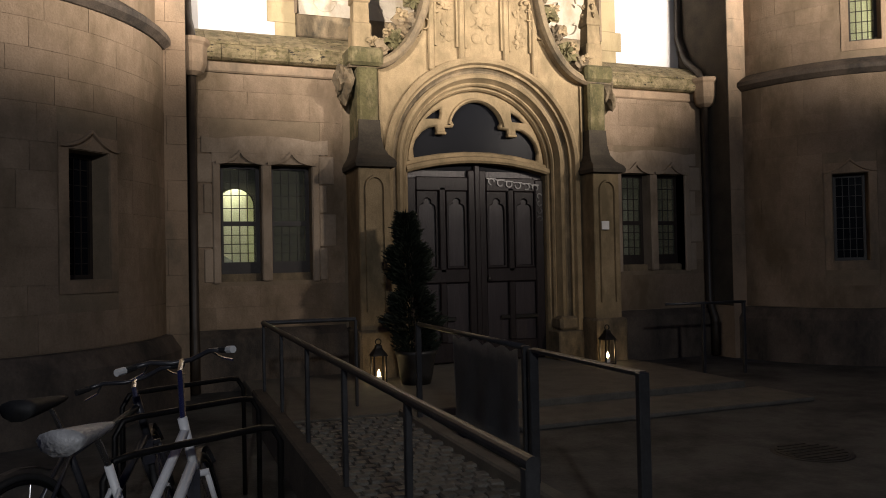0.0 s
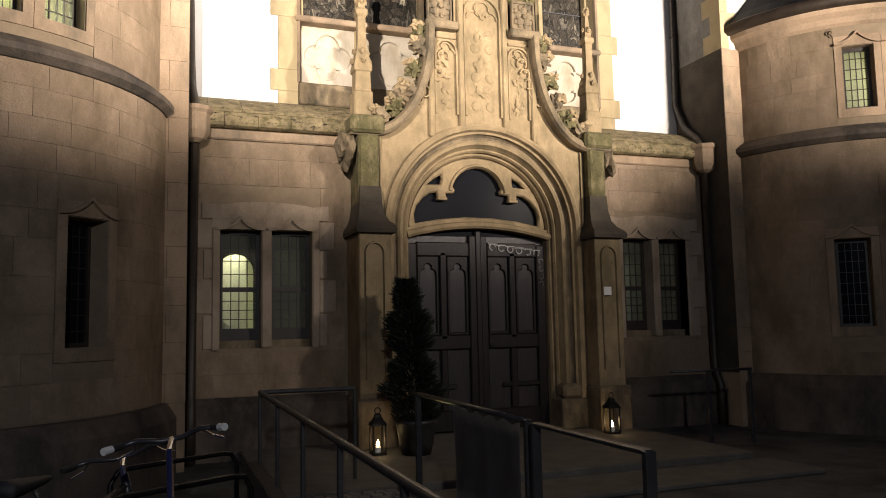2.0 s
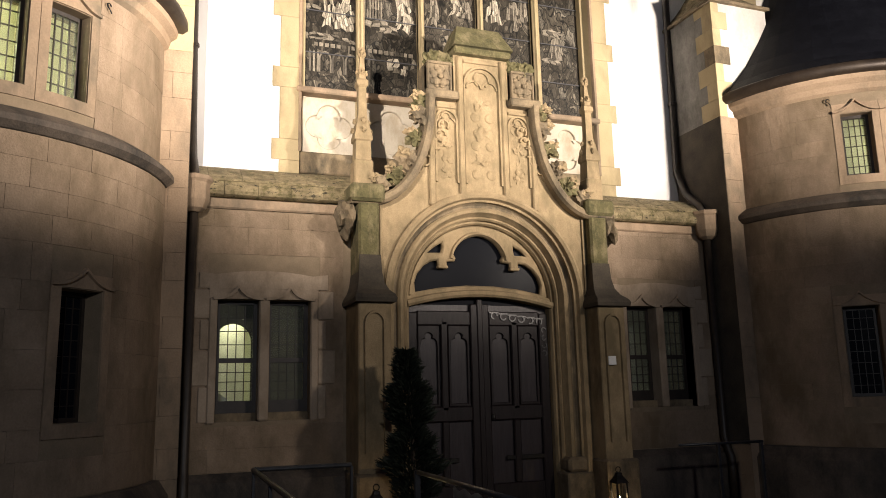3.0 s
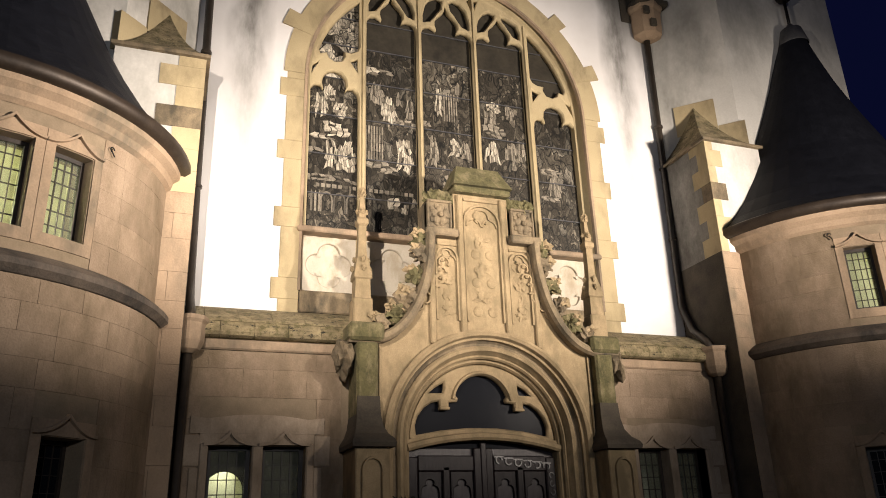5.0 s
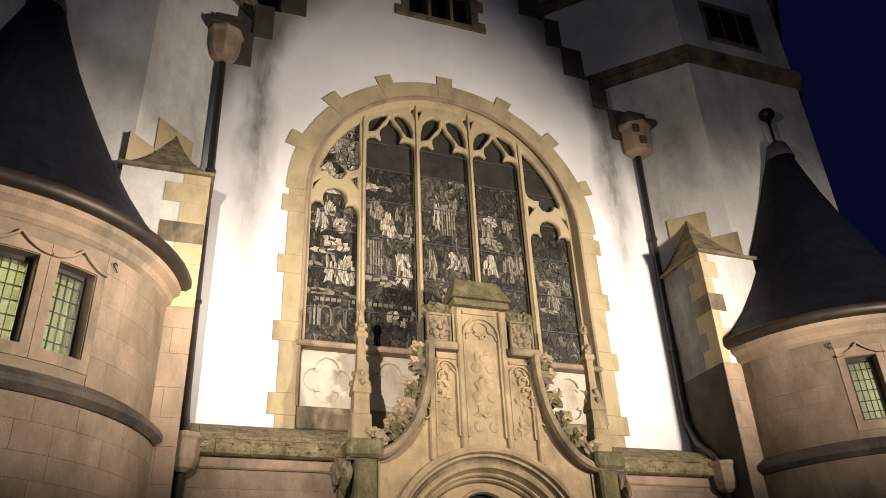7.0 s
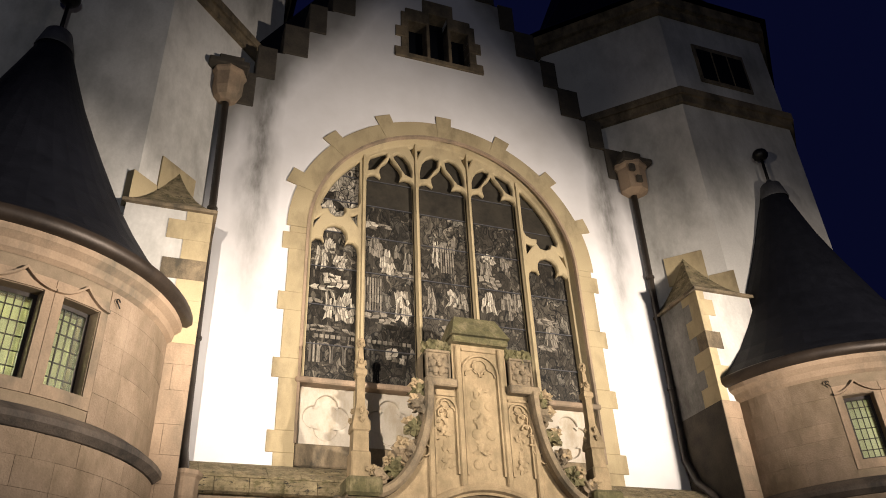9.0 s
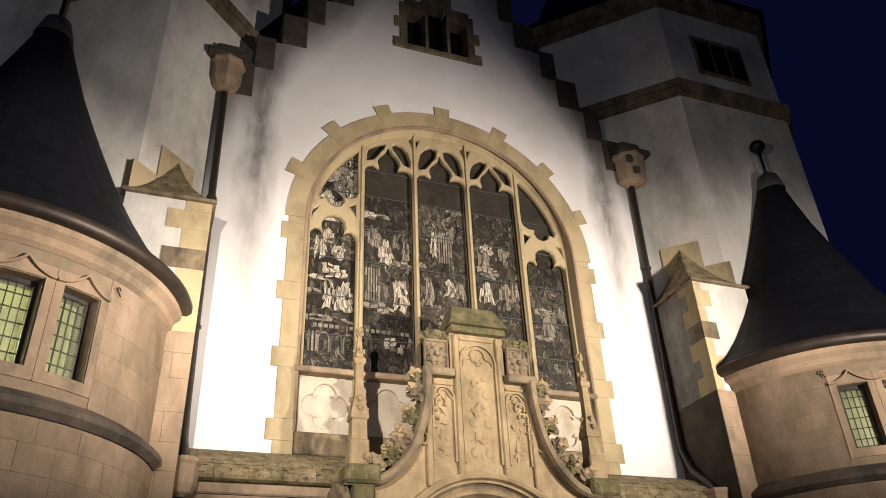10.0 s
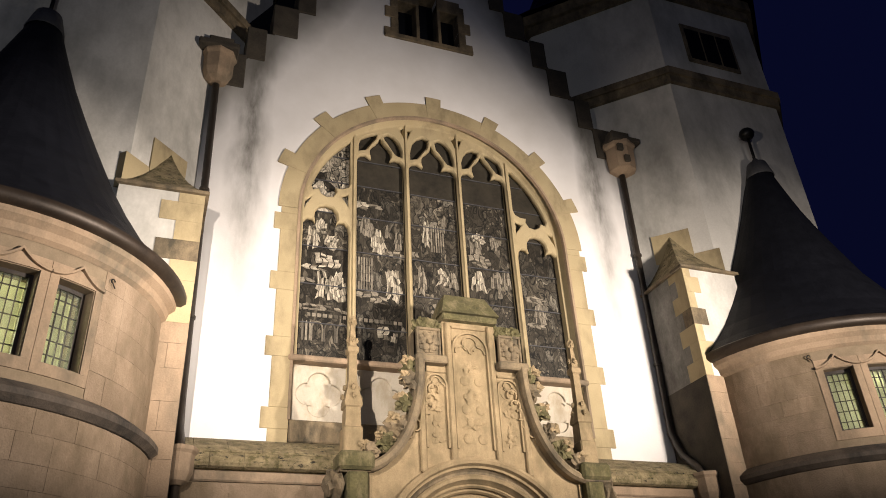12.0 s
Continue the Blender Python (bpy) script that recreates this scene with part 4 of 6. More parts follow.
# pierced tracery in one plate
rim = [(-2.44, SILL - 0.02)] + [(-p, q) for p, q in arc(0, WIN_C, 2.44, 0, 180, 48)] + [(2.44, SILL - 0.02)]
loops = [rim]
for x0, x1, lift in ((MX[0], MX[1], 0.0), (MX[1], MX[2], 0.08), (MX[2], MX[3], 0.0)):
    c, h = (x0 + x1) / 2, (x1 - x0) / 2 - 0.05
    half = [(-h, SILL + 0.03), (-h, 9.93), (-h * 0.96, 10.01), (-h * 0.84, 10.07), (-h * 0.64, 10.09), (-h * 0.40, 10.03), (-h * 0.46, 10.14), (-h * 0.45, 10.23), (-h * 0.34, 10.32), (-h * 0.18, 10.39), (-h * 0.07, 10.46), (0, 10.55 + lift)]
    loops.append([(c + p, q) for p, q in mirrored(half)])
    for sg in (-1, 1):
        eye = [(0.92, 10.16), (0.66, 10.20), (0.50, 10.30), (0.34, 10.42), (0.20, 10.50), (0.13, 10.60 + lift), (0.34, 10.66 + lift), (0.60, 10.60 + lift), (0.82, 10.46 + lift), (0.93, 10.30)]
        eye = [(c + sg * h * p, min(q, top_at(c + sg * h * p, 2.30))) for p, q in eye]
        loops.append(eye if sg > 0 else eye[::-1])
for x in (MX[1], MX[2]):
    loops.append([(x - 0.12, 10.84), (x - 0.02, 10.60), (x + 0.02, 10.60), (x + 0.12, 10.84)])
for s in (-1, 1):
    c, h = s * 1.965, 0.40
    half = [(-h, SILL + 0.03), (-h, 8.38), (-h * 0.95, 8.50), (-h * 0.78, 8.58), (-h * 0.56, 8.57), (-h * 0.44, 8.51), (-h * 0.50, 8.62), (-h * 0.46, 8.74), (-h * 0.28, 8.84), (0, 8.88)]
    loops.append([(c + p, q) for p, q in mirrored(half)])
    sp = [(1.56, 9.40), (1.56, top_at(1.56, 2.32))] + [(2.32 * math.cos(radians(a)), WIN_C + 2.32 * math.sin(radians(a))) for a in range(46, 15, -5)]
    sp += [(2.20, 9.16), (2.10, 9.20), (2.06, 9.10), (1.97, 9.05), (1.86, 9.07), (1.80, 9.17), (1.82, 9.26), (1.70, 9.26), (1.60, 9.31)]
    loops.append([(s * p, q) for p, q in sp])
    for tri in ([(2.20, 9.04), (2.34, 8.92), (2.36, 8.72)], [(1.58, 9.17), (1.72, 9.10), (1.58, 8.90)]):
        loops.append([(s * p, q) for p, q in tri])
plate("tracery", loops, ARCH_Y - 0.06, 0.12, 0.022, CREAM, big)
# glass, one leaded panel for each opening between the saddle bars
edges = (-2.40,) + MX + (2.40,)
for li, (x0, x1) in enumerate(zip(edges, edges[1:])):
    rows = [SILL, 6.72, 7.4, 8.1, 8.8, 9.45, 10.0, 11.2]
    for z0, z1 in zip(rows, rows[1:]):
        xs = [x0 + (x1 - x0) * i / 8 for i in range(9)]
        tops = [min(z1 - 0.012, top_at(x, 2.48)) for x in xs]
        if max(tops) <= z0 + 0.05:
            continue
        tops = [max(t, z0 + 0.01) for t in tops]
        bm = B()
        prism(bm, [(x0, z0), (x1, z0)] + [(x, t) for x, t in zip(xs[::-1], tops[::-1])], ARCH_Y + 0.065, ARCH_Y + 0.075)
        plain = (z0 >= 9.4 and li in (1, 2, 3)) or (li == 4 and z0 >= 8.8)
        part("pane", bm, SKYGLASS if plain else (STAINED if li == 0 and z0 >= 8.75 else GROUNDGLASS), big)
        if z0 > SILL:
            bm = B()
            box(bm, x0, x1, ARCH_Y + 0.04, ARCH_Y + 0.058, z0 - 0.012, z0 + 0.002)
            part("saddle_bar", bm, LEAD, big)
# painted pale pieces set in the dark glass: folded cloth bands, flat bands, plain rounds and bar rows
GLASS_Y = ARCH_Y + 0.052


def shard(bm, outline):
    prism(bm, outline, GLASS_Y, GLASS_Y + 0.012)


def pale_glass(kind_, cx, cz, hw, hh, bright, seed):
    """A patch of leaded pieces: long in the way the folds run, bent and of uneven outline."""
    r = random.Random(seed)
    bm = B()
    hw, hh = hw * 1.2, hh * 1.1
    cw, ch = {"v": (0.034, 0.12), "h": (0.11, 0.034), "c": (0.045, 0.14), "o": (0.04, 0.045)}[kind_]
    nx_, nz_ = max(2, round(2 * hw / cw)), max(2, round(2 * hh / ch))
    bend, phase, flare = r.uniform(-0.35, 0.35), r.uniform(0, 6), (r.uniform(0.15, 0.45) if kind_ == "v" else 0.0)
    straight = kind_ == "c"
    jit = {(i, k): (r.uniform(-0.3, 0.3), r.uniform(-0.3, 0.3)) for i in range(nx_ + 1) for k in range(nz_ + 1)}

    def grid(i, k):
        jx, jz = (0, 0) if straight else jit[i, k]
        u, w = -1 + 2 * (i + jx) / nx_, -1 + 2 * (k + jz) / nz_
        if straight:
            return cx + hw * u, cz + hh * w
        u2 = u * (1 - flare * w) + bend * (w * w - 0.4) + 0.12 * math.sin(3 * w + phase)
        w2 = w + (0.18 * math.sin(2.5 * u + phase) if kind_ == "h" else 0.08 * math.sin(4 * u + phase))
        return cx + hw * u2, cz + hh * w2

    for i in range(nx_):
        for k in range(nz_):
            u, w = -1 + (2 * i + 1) / nx_, -1 + (2 * k + 1) / nz_
            if not straight and (u * u + w * w > r.uniform(0.85, 1.45) or r.random() < 0.10):
                continue
            quad = [grid(i, k), grid(i + 1, k), grid(i + 1, k + 1), grid(i, k + 1)]
            mx_, mz_ = sum(p for p, q in quad) / 4, sum(q for p, q in quad) / 4
            tight = 0.55 if straight else 0.80
            quad = [(mx_ + (p - mx_) * tight, mz_ + (q - mz_) * (0.92 if not straight else 0.95)) for p, q in quad]
            shard(bm, quad)
    part("painted_glass", bm, PALEGLASS if bright else DIMGLASS, big)


for li, pieces in enumerate((
        (("o", -2.01, 8.51, 0.08, 0.13, 1), ("v", -2.15, 8.25, 0.09, 0.18, 1), ("o", -1.84, 8.21, 0.09, 0.12, 1), ("h", -1.91, 7.86, 0.17, 0.1, 1), ("v", -1.97, 7.41, 0.09, 0.22, 1), ("v", -1.73, 7.42, 0.14, 0.25, 1), ("h", -2.12, 7.71, 0.14, 0.04, 1), ("h", -2.24, 7.45, 0.1, 0.04, 0), ("h", -2.26, 6.99, 0.09, 0.05, 0), ("h", -1.97, 6.99, 0.16, 0.05, 0), ("h", -1.67, 6.97, 0.09, 0.04, 0)),
        (("h", -1.34, 9.05, 0.1, 0.07, 1), ("h", -1.09, 9.06, 0.1, 0.04, 0), ("v", -1.24, 8.65, 0.11, 0.17, 0), ("v", -1.04, 8.35, 0.1, 0.22, 1), ("v", -0.85, 8.58, 0.05, 0.11, 0), ("v", -0.67, 8.42, 0.07, 0.15, 0), ("h", -0.77, 8.13, 0.18, 0.06, 0), ("c", -1.28, 7.71, 0.13, 0.28, 0), ("v", -0.78, 7.54, 0.11, 0.26, 1), ("h", -1.24, 7.34, 0.16, 0.06, 0), ("h", -1.05, 7.24, 0.13, 0.06, 0), ("h", -0.97, 6.66, 0.08, 0.1, 1), ("o", -0.78, 6.6, 0.05, 0.07, 1), ("v", -0.62, 6.72, 0.03, 0.07, 0)),
        (("v", -0.15, 8.66, 0.06, 0.25, 1), ("c", 0.05, 8.58, 0.11, 0.25, 0), ("v", 0.18, 8.88, 0.04, 0.12, 0), ("v", -0.27, 7.72, 0.06, 0.25, 0), ("v", 0.13, 7.81, 0.09, 0.14, 1), ("v", 0.29, 7.78, 0.07, 0.14, 0), ("h", -0.39, 8.21, 0.07, 0.05, 0)),
        (("o", 0.85, 8.72, 0.1, 0.1, 1), ("v", 0.77, 8.51, 0.11, 0.12, 0), ("h", 0.85, 8.27, 0.17, 0.12, 0), ("v", 0.78, 7.83, 0.1, 0.18, 1), ("v", 1.13, 7.88, 0.09, 0.15, 0), ("v", 1.32, 7.91, 0.07, 0.17, 0), ("v", 1.2, 7.63, 0.05, 0.08, 0), ("v", 1.14, 8.65, 0.07, 0.14, 0)),
        (("h", 1.9, 7.58, 0.17, 0.07, 0), ("v", 1.92, 7.33, 0.1, 0.18, 0), ("h", 1.84, 7.1, 0.15, 0.04, 0)))):
    for k, (kind_, cx, cz, hw, hh, bright) in enumerate(pieces):
        pale_glass(kind_, cx, cz, hw, hh, bright, 31 * li + k)
# small blind arcade and a row of bars at the foot of the outer light
bm = B()
for k in range(3):
    c = -2.03 + 0.2 * k
    sweep(bm, [(c - 0.085, 6.42), (c - 0.085, 6.62)] + [(c - 0.085 * math.cos(radians(a)), 6.62 + 0.13 * math.sin(radians(a))) for a in range(20, 161, 20)] + [(c + 0.085, 6.62), (c + 0.085, 6.42)], [(-0.012, GLASS_Y + 0.012), (-0.012, GLASS_Y), (0.012, GLASS_Y), (0.012, GLASS_Y + 0.012)])
for x_ in (-2.26, -2.2, -2.14):
    shard(bm, [(x_ - 0.016, 6.42), (x_ + 0.016, 6.42), (x_ + 0.016, 6.72), (x_, 6.76), (x_ - 0.016, 6.72)])
part("painted_glass", bm, DIMGLASS, big)
for x0, x1 in ((-2.2, -1.62), (-1.36, -0.62)):
    bm = B()
    rng = random.Random(5)
    x_ = x0
    while x_ < x1:
        w_ = rng.uniform(0.03, 0.07)
        shard(bm, [(x_, 6.83), (x_ + w_, 6.83), (x_ + w_, 6.89), (x_, 6.89)])
        x_ += w_ + 0.025
    part("lettering_bar", bm, DIMGLASS, big)
bm = B()
box(bm, -2.5, 2.5, -0.06, 0.4, 5.95, SILL, 0.02)
part("window_sill", bm, STONE, big)
bm = B()
box(bm, -2.44, 2.44, -0.04, 0.4, 4.74, 5.06, 0.02)
part("lower_sill", bm, WEATHERED_SHADED, big)
bm = B()
box(bm, -2.5, 2.5, 0.14, 0.5, 5.06, 5.95)
part("apron", bm, PALESTONE, big)
for x0, x1 in zip((-2.45, -1.56, -0.56, 0.44, 1.43), (-1.56, -0.56, 0.44, 1.43, 2.42)):
    # carved quatrefoil panel
    c, cz = (x0 + x1) / 2, 5.5
    foil = []
    for q in range(4):
        dx, dz = math.cos(q * math.pi / 2) * 0.17, math.sin(q * math.pi / 2) * 0.17
        foil += arc(c + dx, cz + dz, 0.165, q * 90 - 105, q * 90 + 105, 12)
    plate("quatrefoil_panel", [[(x0 + 0.03, 5.08), (x1 - 0.03, 5.08), (x1 - 0.03, 5.93), (x0 + 0.03, 5.93)], foil], 0.10, 0.05, 0.012, PALESTONE, big)
    bm = B()
    for a, b2, c0, c1 in ((x0 + 0.0, x0 + 0.05, 5.07, 5.94), (x1 - 0.05, x1 - 0.0, 5.07, 5.94)):
        box(bm, a, b2, 0.06, 0.15, c0, c1, 0.012)
    part("panel_edge", bm, CREAM, big)
bm = B()
box(bm, -2.7, 2.7, 0.52, 0.6, 4.2, 11.4)
solo("window_backing", bm, DARKSTONE, "dark interior behind the stained glass", "wall", kind="structure")

# ---- stone portal ----
PC, PY = 2.92, -0.90
LAND = 0.12
portal = thing("stone_portal", (0, PY, LAND), "carved sandstone portal with moulded round arch and ogee gable", "portal")
curve = [(1.66 - 0.86 * math.sin(radians(a)), 5.65 - 1.5 * math.cos(radians(a))) for a in range(0, 91, 6)]
for s in (-1, 1):
    bm = B()
    half = [(0, PC + 1.44)] + [(1.44 * math.sin(radians(a)), PC + 1.44 * math.cos(radians(a))) for a in range(6, 91, 6)] + [(1.44, LAND), (1.66, LAND), (1.66, 4.15)] + curve + [(0.80, 5.70), (0.42, 5.70), (0.42, 6.42), (0, 6.42)]
    prism(bm, [(s * p, q) for p, q in half], PY, -0.5)
    part("gable_face", bm, CARVED, portal)
    # mossy hood moulding on the concave sides and step
    bm = B()
    hood = [(1.95, 4.15), (1.80, 4.15)] + curve + [(0.80, 5.72)]
    sweep(bm, [(s * p, q) for p, q in hood], [(-0.05, PY + 0.1), (-0.05, PY - 0.13), (-0.01, PY - 0.17), (0.05, PY - 0.17), (0.08, PY - 0.12), (0.08, PY + 0.1)])
    part("hood_mould", bm, WEATHERED_SHADED, portal)
    bm = B()
    sweep(bm, [(s * p, q) for p, q in [(1.52, 2.8), (1.52, 4.22)] + [(x - 0.10, z + 0.13) for x, z in curve[3:]] + [(0.72, 5.58)]], [(-0.012, PY + 0.02), (-0.012, PY - 0.03), (0.014, PY - 0.03), (0.014, PY + 0.02)])
    part("border_mould", bm, CARVED, portal)
    bm = B()
    box(bm, s * 0.40, s * 0.88, PY - 0.15, PY + 0.45, 5.68, 5.80, 0.02)
    part("shoulder_cornice", bm, WEATHERED_SHADED, portal)
    # flower block
    bm = B()
    box(bm, s * 0.46, s * 0.83, PY - 0.02, PY + 0.4, 5.80, 6.28, 0.03)
    for x0, x1, z0, z1 in ((0.46, 0.83, 5.80, 5.84), (0.46, 0.83, 6.22, 6.26), (0.46, 0.495, 5.84, 6.22), (0.795, 0.83, 5.84, 6.22)):
        box(bm, s * x0, s * x1, PY - 0.05, PY + 0.1, z0, z1, 0.01)
    for q in range(10):
        ball(bm, (s * 0.645 + 0.135 * math.cos(q * 0.628), PY - 0.03, 6.03 + 0.135 * math.sin(q * 0.628)), 0.042, 8, (1, 0.6, 1))
    for q in range(5):
        ball(bm, (s * 0.645 + 0.085 * math.cos(q * 1.257 + 0.3), PY - 0.045, 6.02 + 0.085 * math.sin(q * 1.257 + 0.3)), 0.062, 10, (1, 0.55, 1))
    ball(bm, (s * 0.645, PY - 0.08, 6.02), 0.04, 8)
    part("flower_block", bm, WEATHERED_SHADED, portal)
    for q in range(3):
        bm = B()
        lump(bm, (s * (0.50 + 0.13 * q), PY + 0.04, 6.31 + 0.03 * (q % 2)), 0.095, q + 3 * s, (1, 0.8, 1.1), 0.8)
        part("leaf_crocket", bm, OLIVE, portal)
    # leaf crockets up the gable side
    for k, (x, z) in enumerate(((1.50, 4.34), (1.28, 4.50), (1.10, 4.74), (0.98, 5.04), (0.90, 5.34), (0.88, 5.58))):
        bm = B()
        lump(bm, (s * (x + 0.03), PY - 0.03, z + 0.05), 0.125, k + 1.3 * s, (1.0, 0.7, 0.95), 0.95)
        part("leaf_crocket", bm, OLIVE if k % 2 else WEATHERED_SHADED, portal)
        bm = B()
        lump(bm, (s * (x + 0.10), PY - 0.06, z + 0.12), 0.075, k + 7.7 * s, (1.1, 0.7, 0.9), 0.95)
        part("leaf_crocket", bm, CARVED, portal)
    # scroll ornament inside the gable
    bm = B()
    for k in range(9):
        a = 14 + 7.5 * k
        x, z = 1.66 - 1.05 * math.sin(radians(a)) + 0.0, 5.65 - 1.20 * math.cos(radians(a))
        x -= 0.05
        sweep(bm, [(s * p, q) for p, q in arc(x, z, 0.075, 40 * k, 40 * k + 260, 8)], [(-0.016, PY), (-0.010, PY - 0.045), (0.010, PY - 0.045), (0.016, PY)])
        ball(bm, (s * (x + 0.02), PY - 0.01, z + 0.05), 0.04, 6)
    part("scroll_ornament", bm, CARVED, portal)
bm = B()
box(bm, -0.44, 0.44, PY - 0.12, PY + 0.48, 6.40, 6.50, 0.02)
v = [(-0.46, PY - 0.16, 6.5), (0.46, PY - 0.16, 6.5), (0.46, PY + 0.5, 6.5), (-0.46, PY + 0.5, 6.5), (-0.33, PY + 0.05, 6.88), (0.33, PY + 0.05, 6.88), (0.33, PY + 0.35, 6.88), (-0.33, PY + 0.35, 6.88)]
vs = [bm.verts.new(p) for p in v]
for f in ((0, 1, 5, 4), (1, 2, 6, 5), (2, 3, 7, 6), (3, 0, 4, 7), (4, 5, 6, 7), (3, 2, 1, 0)):
    bm.faces.new([vs[i] for i in f])
part("cap_stone", bm, OLIVE, portal)
# pilaster strips and blind-tracery panels on the gable
for x in (-0.78, -0.335, 0.335, 0.78):
    bm = B()
    lo = 4.33 if abs(x) < 0.5 else 4.16
    hi = 6.38 if abs(x) < 0.5 else 5.66
    box(bm, x - 0.045, x + 0.045, PY - 0.05, PY + 0.01, lo, hi, 0.018)
    part("pilaster", bm, CARVED, portal)
for x0, x1, z0, z1 in ((-0.27, 0.27, 4.5, 6.32), (-0.715, -0.40, 4.5, 5.6), (0.40, 0.715, 4.5, 5.6)):
    c, h = (x0 + x1) / 2, (x1 - x0) / 2
    bm = B()
    sweep(bm, [(x0, z0), (x0, z1 - h * 1.3)] + [(c - h * math.cos(radians(a)), z1 - h * 1.3 + h * math.sin(radians(a))) for a in range(15, 166, 15)] + [(x1, z1 - h * 1.3), (x1, z0)], [(-0.014, PY), (-0.014, PY - 0.035), (0.014, PY - 0.035), (0.014, PY)])
    for sg in (-1, 1):
        sweep(bm, arc(c + sg * h * 0.45, z1 - h * 1.5, h * 0.42, 0, 180, 8), [(-0.012, PY), (-0.012, PY - 0.025), (0.012, PY - 0.025), (0.012, PY)])
    sweep(bm, arc(c, z1 - h * 0.95, h * 0.42, -60, 240, 12), [(-0.012, PY), (-0.012, PY - 0.025), (0.012, PY - 0.025), (0.012, PY)])
    box(bm, x0, x1, PY - 0.03, PY + 0.01, z1 - 0.02, z1 + 0.02, 0.008)
    part("blind_tracery", bm, CARVED, portal)
    rng = random.Random(int(c * 100) + 7)
    zz = z0 + 0.15
    while zz < z1 - h * 2.2:
        if abs(c) < 0.1:
            for sg in (-1, 1):
                bm = B()
                ball(bm, (sg * 0.11, PY, zz), 0.075, 12, (1, 0.3, 1))
                part("boss", bm, CARVED, portal)
            bm = B()
            lump(bm, (0, PY + 0.005, zz + 0.2), 0.13, zz, (1.0, 0.22, 0.8), 0.9)
            part("relief_ornament", bm, CARVED, portal)
        else:
            bm = B()
            lump(bm, (c, PY + 0.005, zz), 0.095, zz + c, (1, 0.35, 1), 0.8)
            part("rosette", bm, CARVED, portal)
            bm = B()
            lump(bm, (c + rng.uniform(-0.03, 0.03), PY + 0.008, zz + 0.2), 0.10, zz * 2 + c, (0.9, 0.2, 1.1), 1.0)
            part("relief_ornament", bm, CARVED, portal)
        zz += 0.42


def arch_line(r, n=36):
    return [(-r, LAND)] + [(-p, q) for p, q in arc(0, PC, r, 0, 180, n)] + [(r, LAND)]


# moulded orders of the arch, stepping back to the door
for nm, r, prof, material in (
        ("outer_order", 1.44, [(0.03, PY + 0.3), (0.03, PY - 0.05), (-0.01, PY - 0.07), (-0.05, PY - 0.05), (-0.07, PY + 0.01), (-0.10, PY + 0.02), (-0.10, PY + 0.3)], CARVED),
        ("hollow_order", 1.34, [(0.02, PY + 0.3), (0.0, PY + 0.06), (-0.03, PY + 0.10), (-0.07, PY + 0.11), (-0.07, PY + 0.3)], WEATHERED_SHADED),
        ("roll_order", 1.26, [(0.02, PY + 0.3), (0.01, PY + 0.07), (-0.02, PY + 0.04), (-0.06, PY + 0.05), (-0.08, PY + 0.10), (-0.10, PY + 0.14), (-0.10, PY + 0.3)], CARVED),
        ("inner_order", 1.16, [(0.02, PY + 0.4), (0.01, PY + 0.16), (-0.03, PY + 0.14), (-0.05, PY + 0.17), (-0.05, PY + 0.22), (-0.08, PY + 0.22), (-0.10, PY + 0.26), (-0.10, PY + 0.4)], CARVED)):
    bm = B()
    sweep(bm, arch_line(r), prof)
    part(nm, bm, material, portal)
for s in (-1, 1):
    bm = B()
    box(bm, s * 1.05, s * 1.46, PY - 0.09, PY + 0.25, LAND, LAND + 0.42, 0.02)
    box(bm, s * 1.10, s * 1.40, PY - 0.05, PY + 0.25, LAND + 0.42, LAND + 0.62, 0.04)
    part("jamb_base", bm, WEATHERED_SHADED, portal)
# segmental lintel and lunette tracery
seg = [(-1.08 + 2.16 * i / 16, 2.80 + 0.15 * (1 - ((i - 8) / 8) ** 2)) for i in range(17)]
bm = B()
sweep(bm, seg, [(0.0, PY + 0.40), (0.0, PY + 0.20), (0.03, PY + 0.17), (0.08, PY + 0.18), (0.10, PY + 0.24), (0.14, PY + 0.25), (0.14, PY + 0.40)])
part("lintel", bm, CARVED, portal)
LY = PY + 0.33


def seg_top(x):
    return 2.96 + 0.14 * (1 - (x / 1.08) ** 2)


rim = [(x, seg_top(x) - 0.05) for x in (-1.0, -0.6, -0.2, 0.2, 0.6, 1.0)] + arc(0, PC, 1.06, 3, 177, 30)
half = [(-0.95, seg_top(0.95) + 0.02), (-0.96, 3.14), (-0.92, 3.26), (-0.83, 3.37), (-0.72, 3.44), (-0.62, 3.46), (-0.615, 3.37), (-0.48, 3.37), (-0.48, 3.45), (-0.36, 3.46), (-0.345, 3.50)] + [(0.40 * math.cos(radians(a)), 3.43 + 0.40 * math.sin(radians(a))) for a in range(162, 91, -10)] + [(0, 3.83)]
hole = mirrored(half) + [(x, seg_top(x) + 0.02) for x in (0.6, 0.2, -0.2, -0.6)]
eyes = [[(-0.77, 3.56), (-0.56, 3.57), (-0.545, 3.64), (-0.55, 3.71), (-0.67, 3.64)]]
eyes.append([(-p, q) for p, q in eyes[0][::-1]])
plate("lunette_tracery", [rim, hole] + eyes, LY - 0.05, 0.10, 0.022, CARVED, portal)
for s in (-1, 1):
    bm = B()
    box(bm, s * 0.475, s * 0.62, LY - 0.075, LY + 0.02, 3.345, 3.385, 0.01)
    part("corbel", bm, CARVED, portal)
bm = B()
sweep(bm, [(-p, q) for p, q in arc(0, 3.43, 0.43, 8, 172, 20)], [(-0.03, LY - 0.04), (-0.012, LY - 0.085), (0.012, LY - 0.085), (0.03, LY - 0.04)])
part("lunette_arch", bm, CARVED, portal)
bm = B()
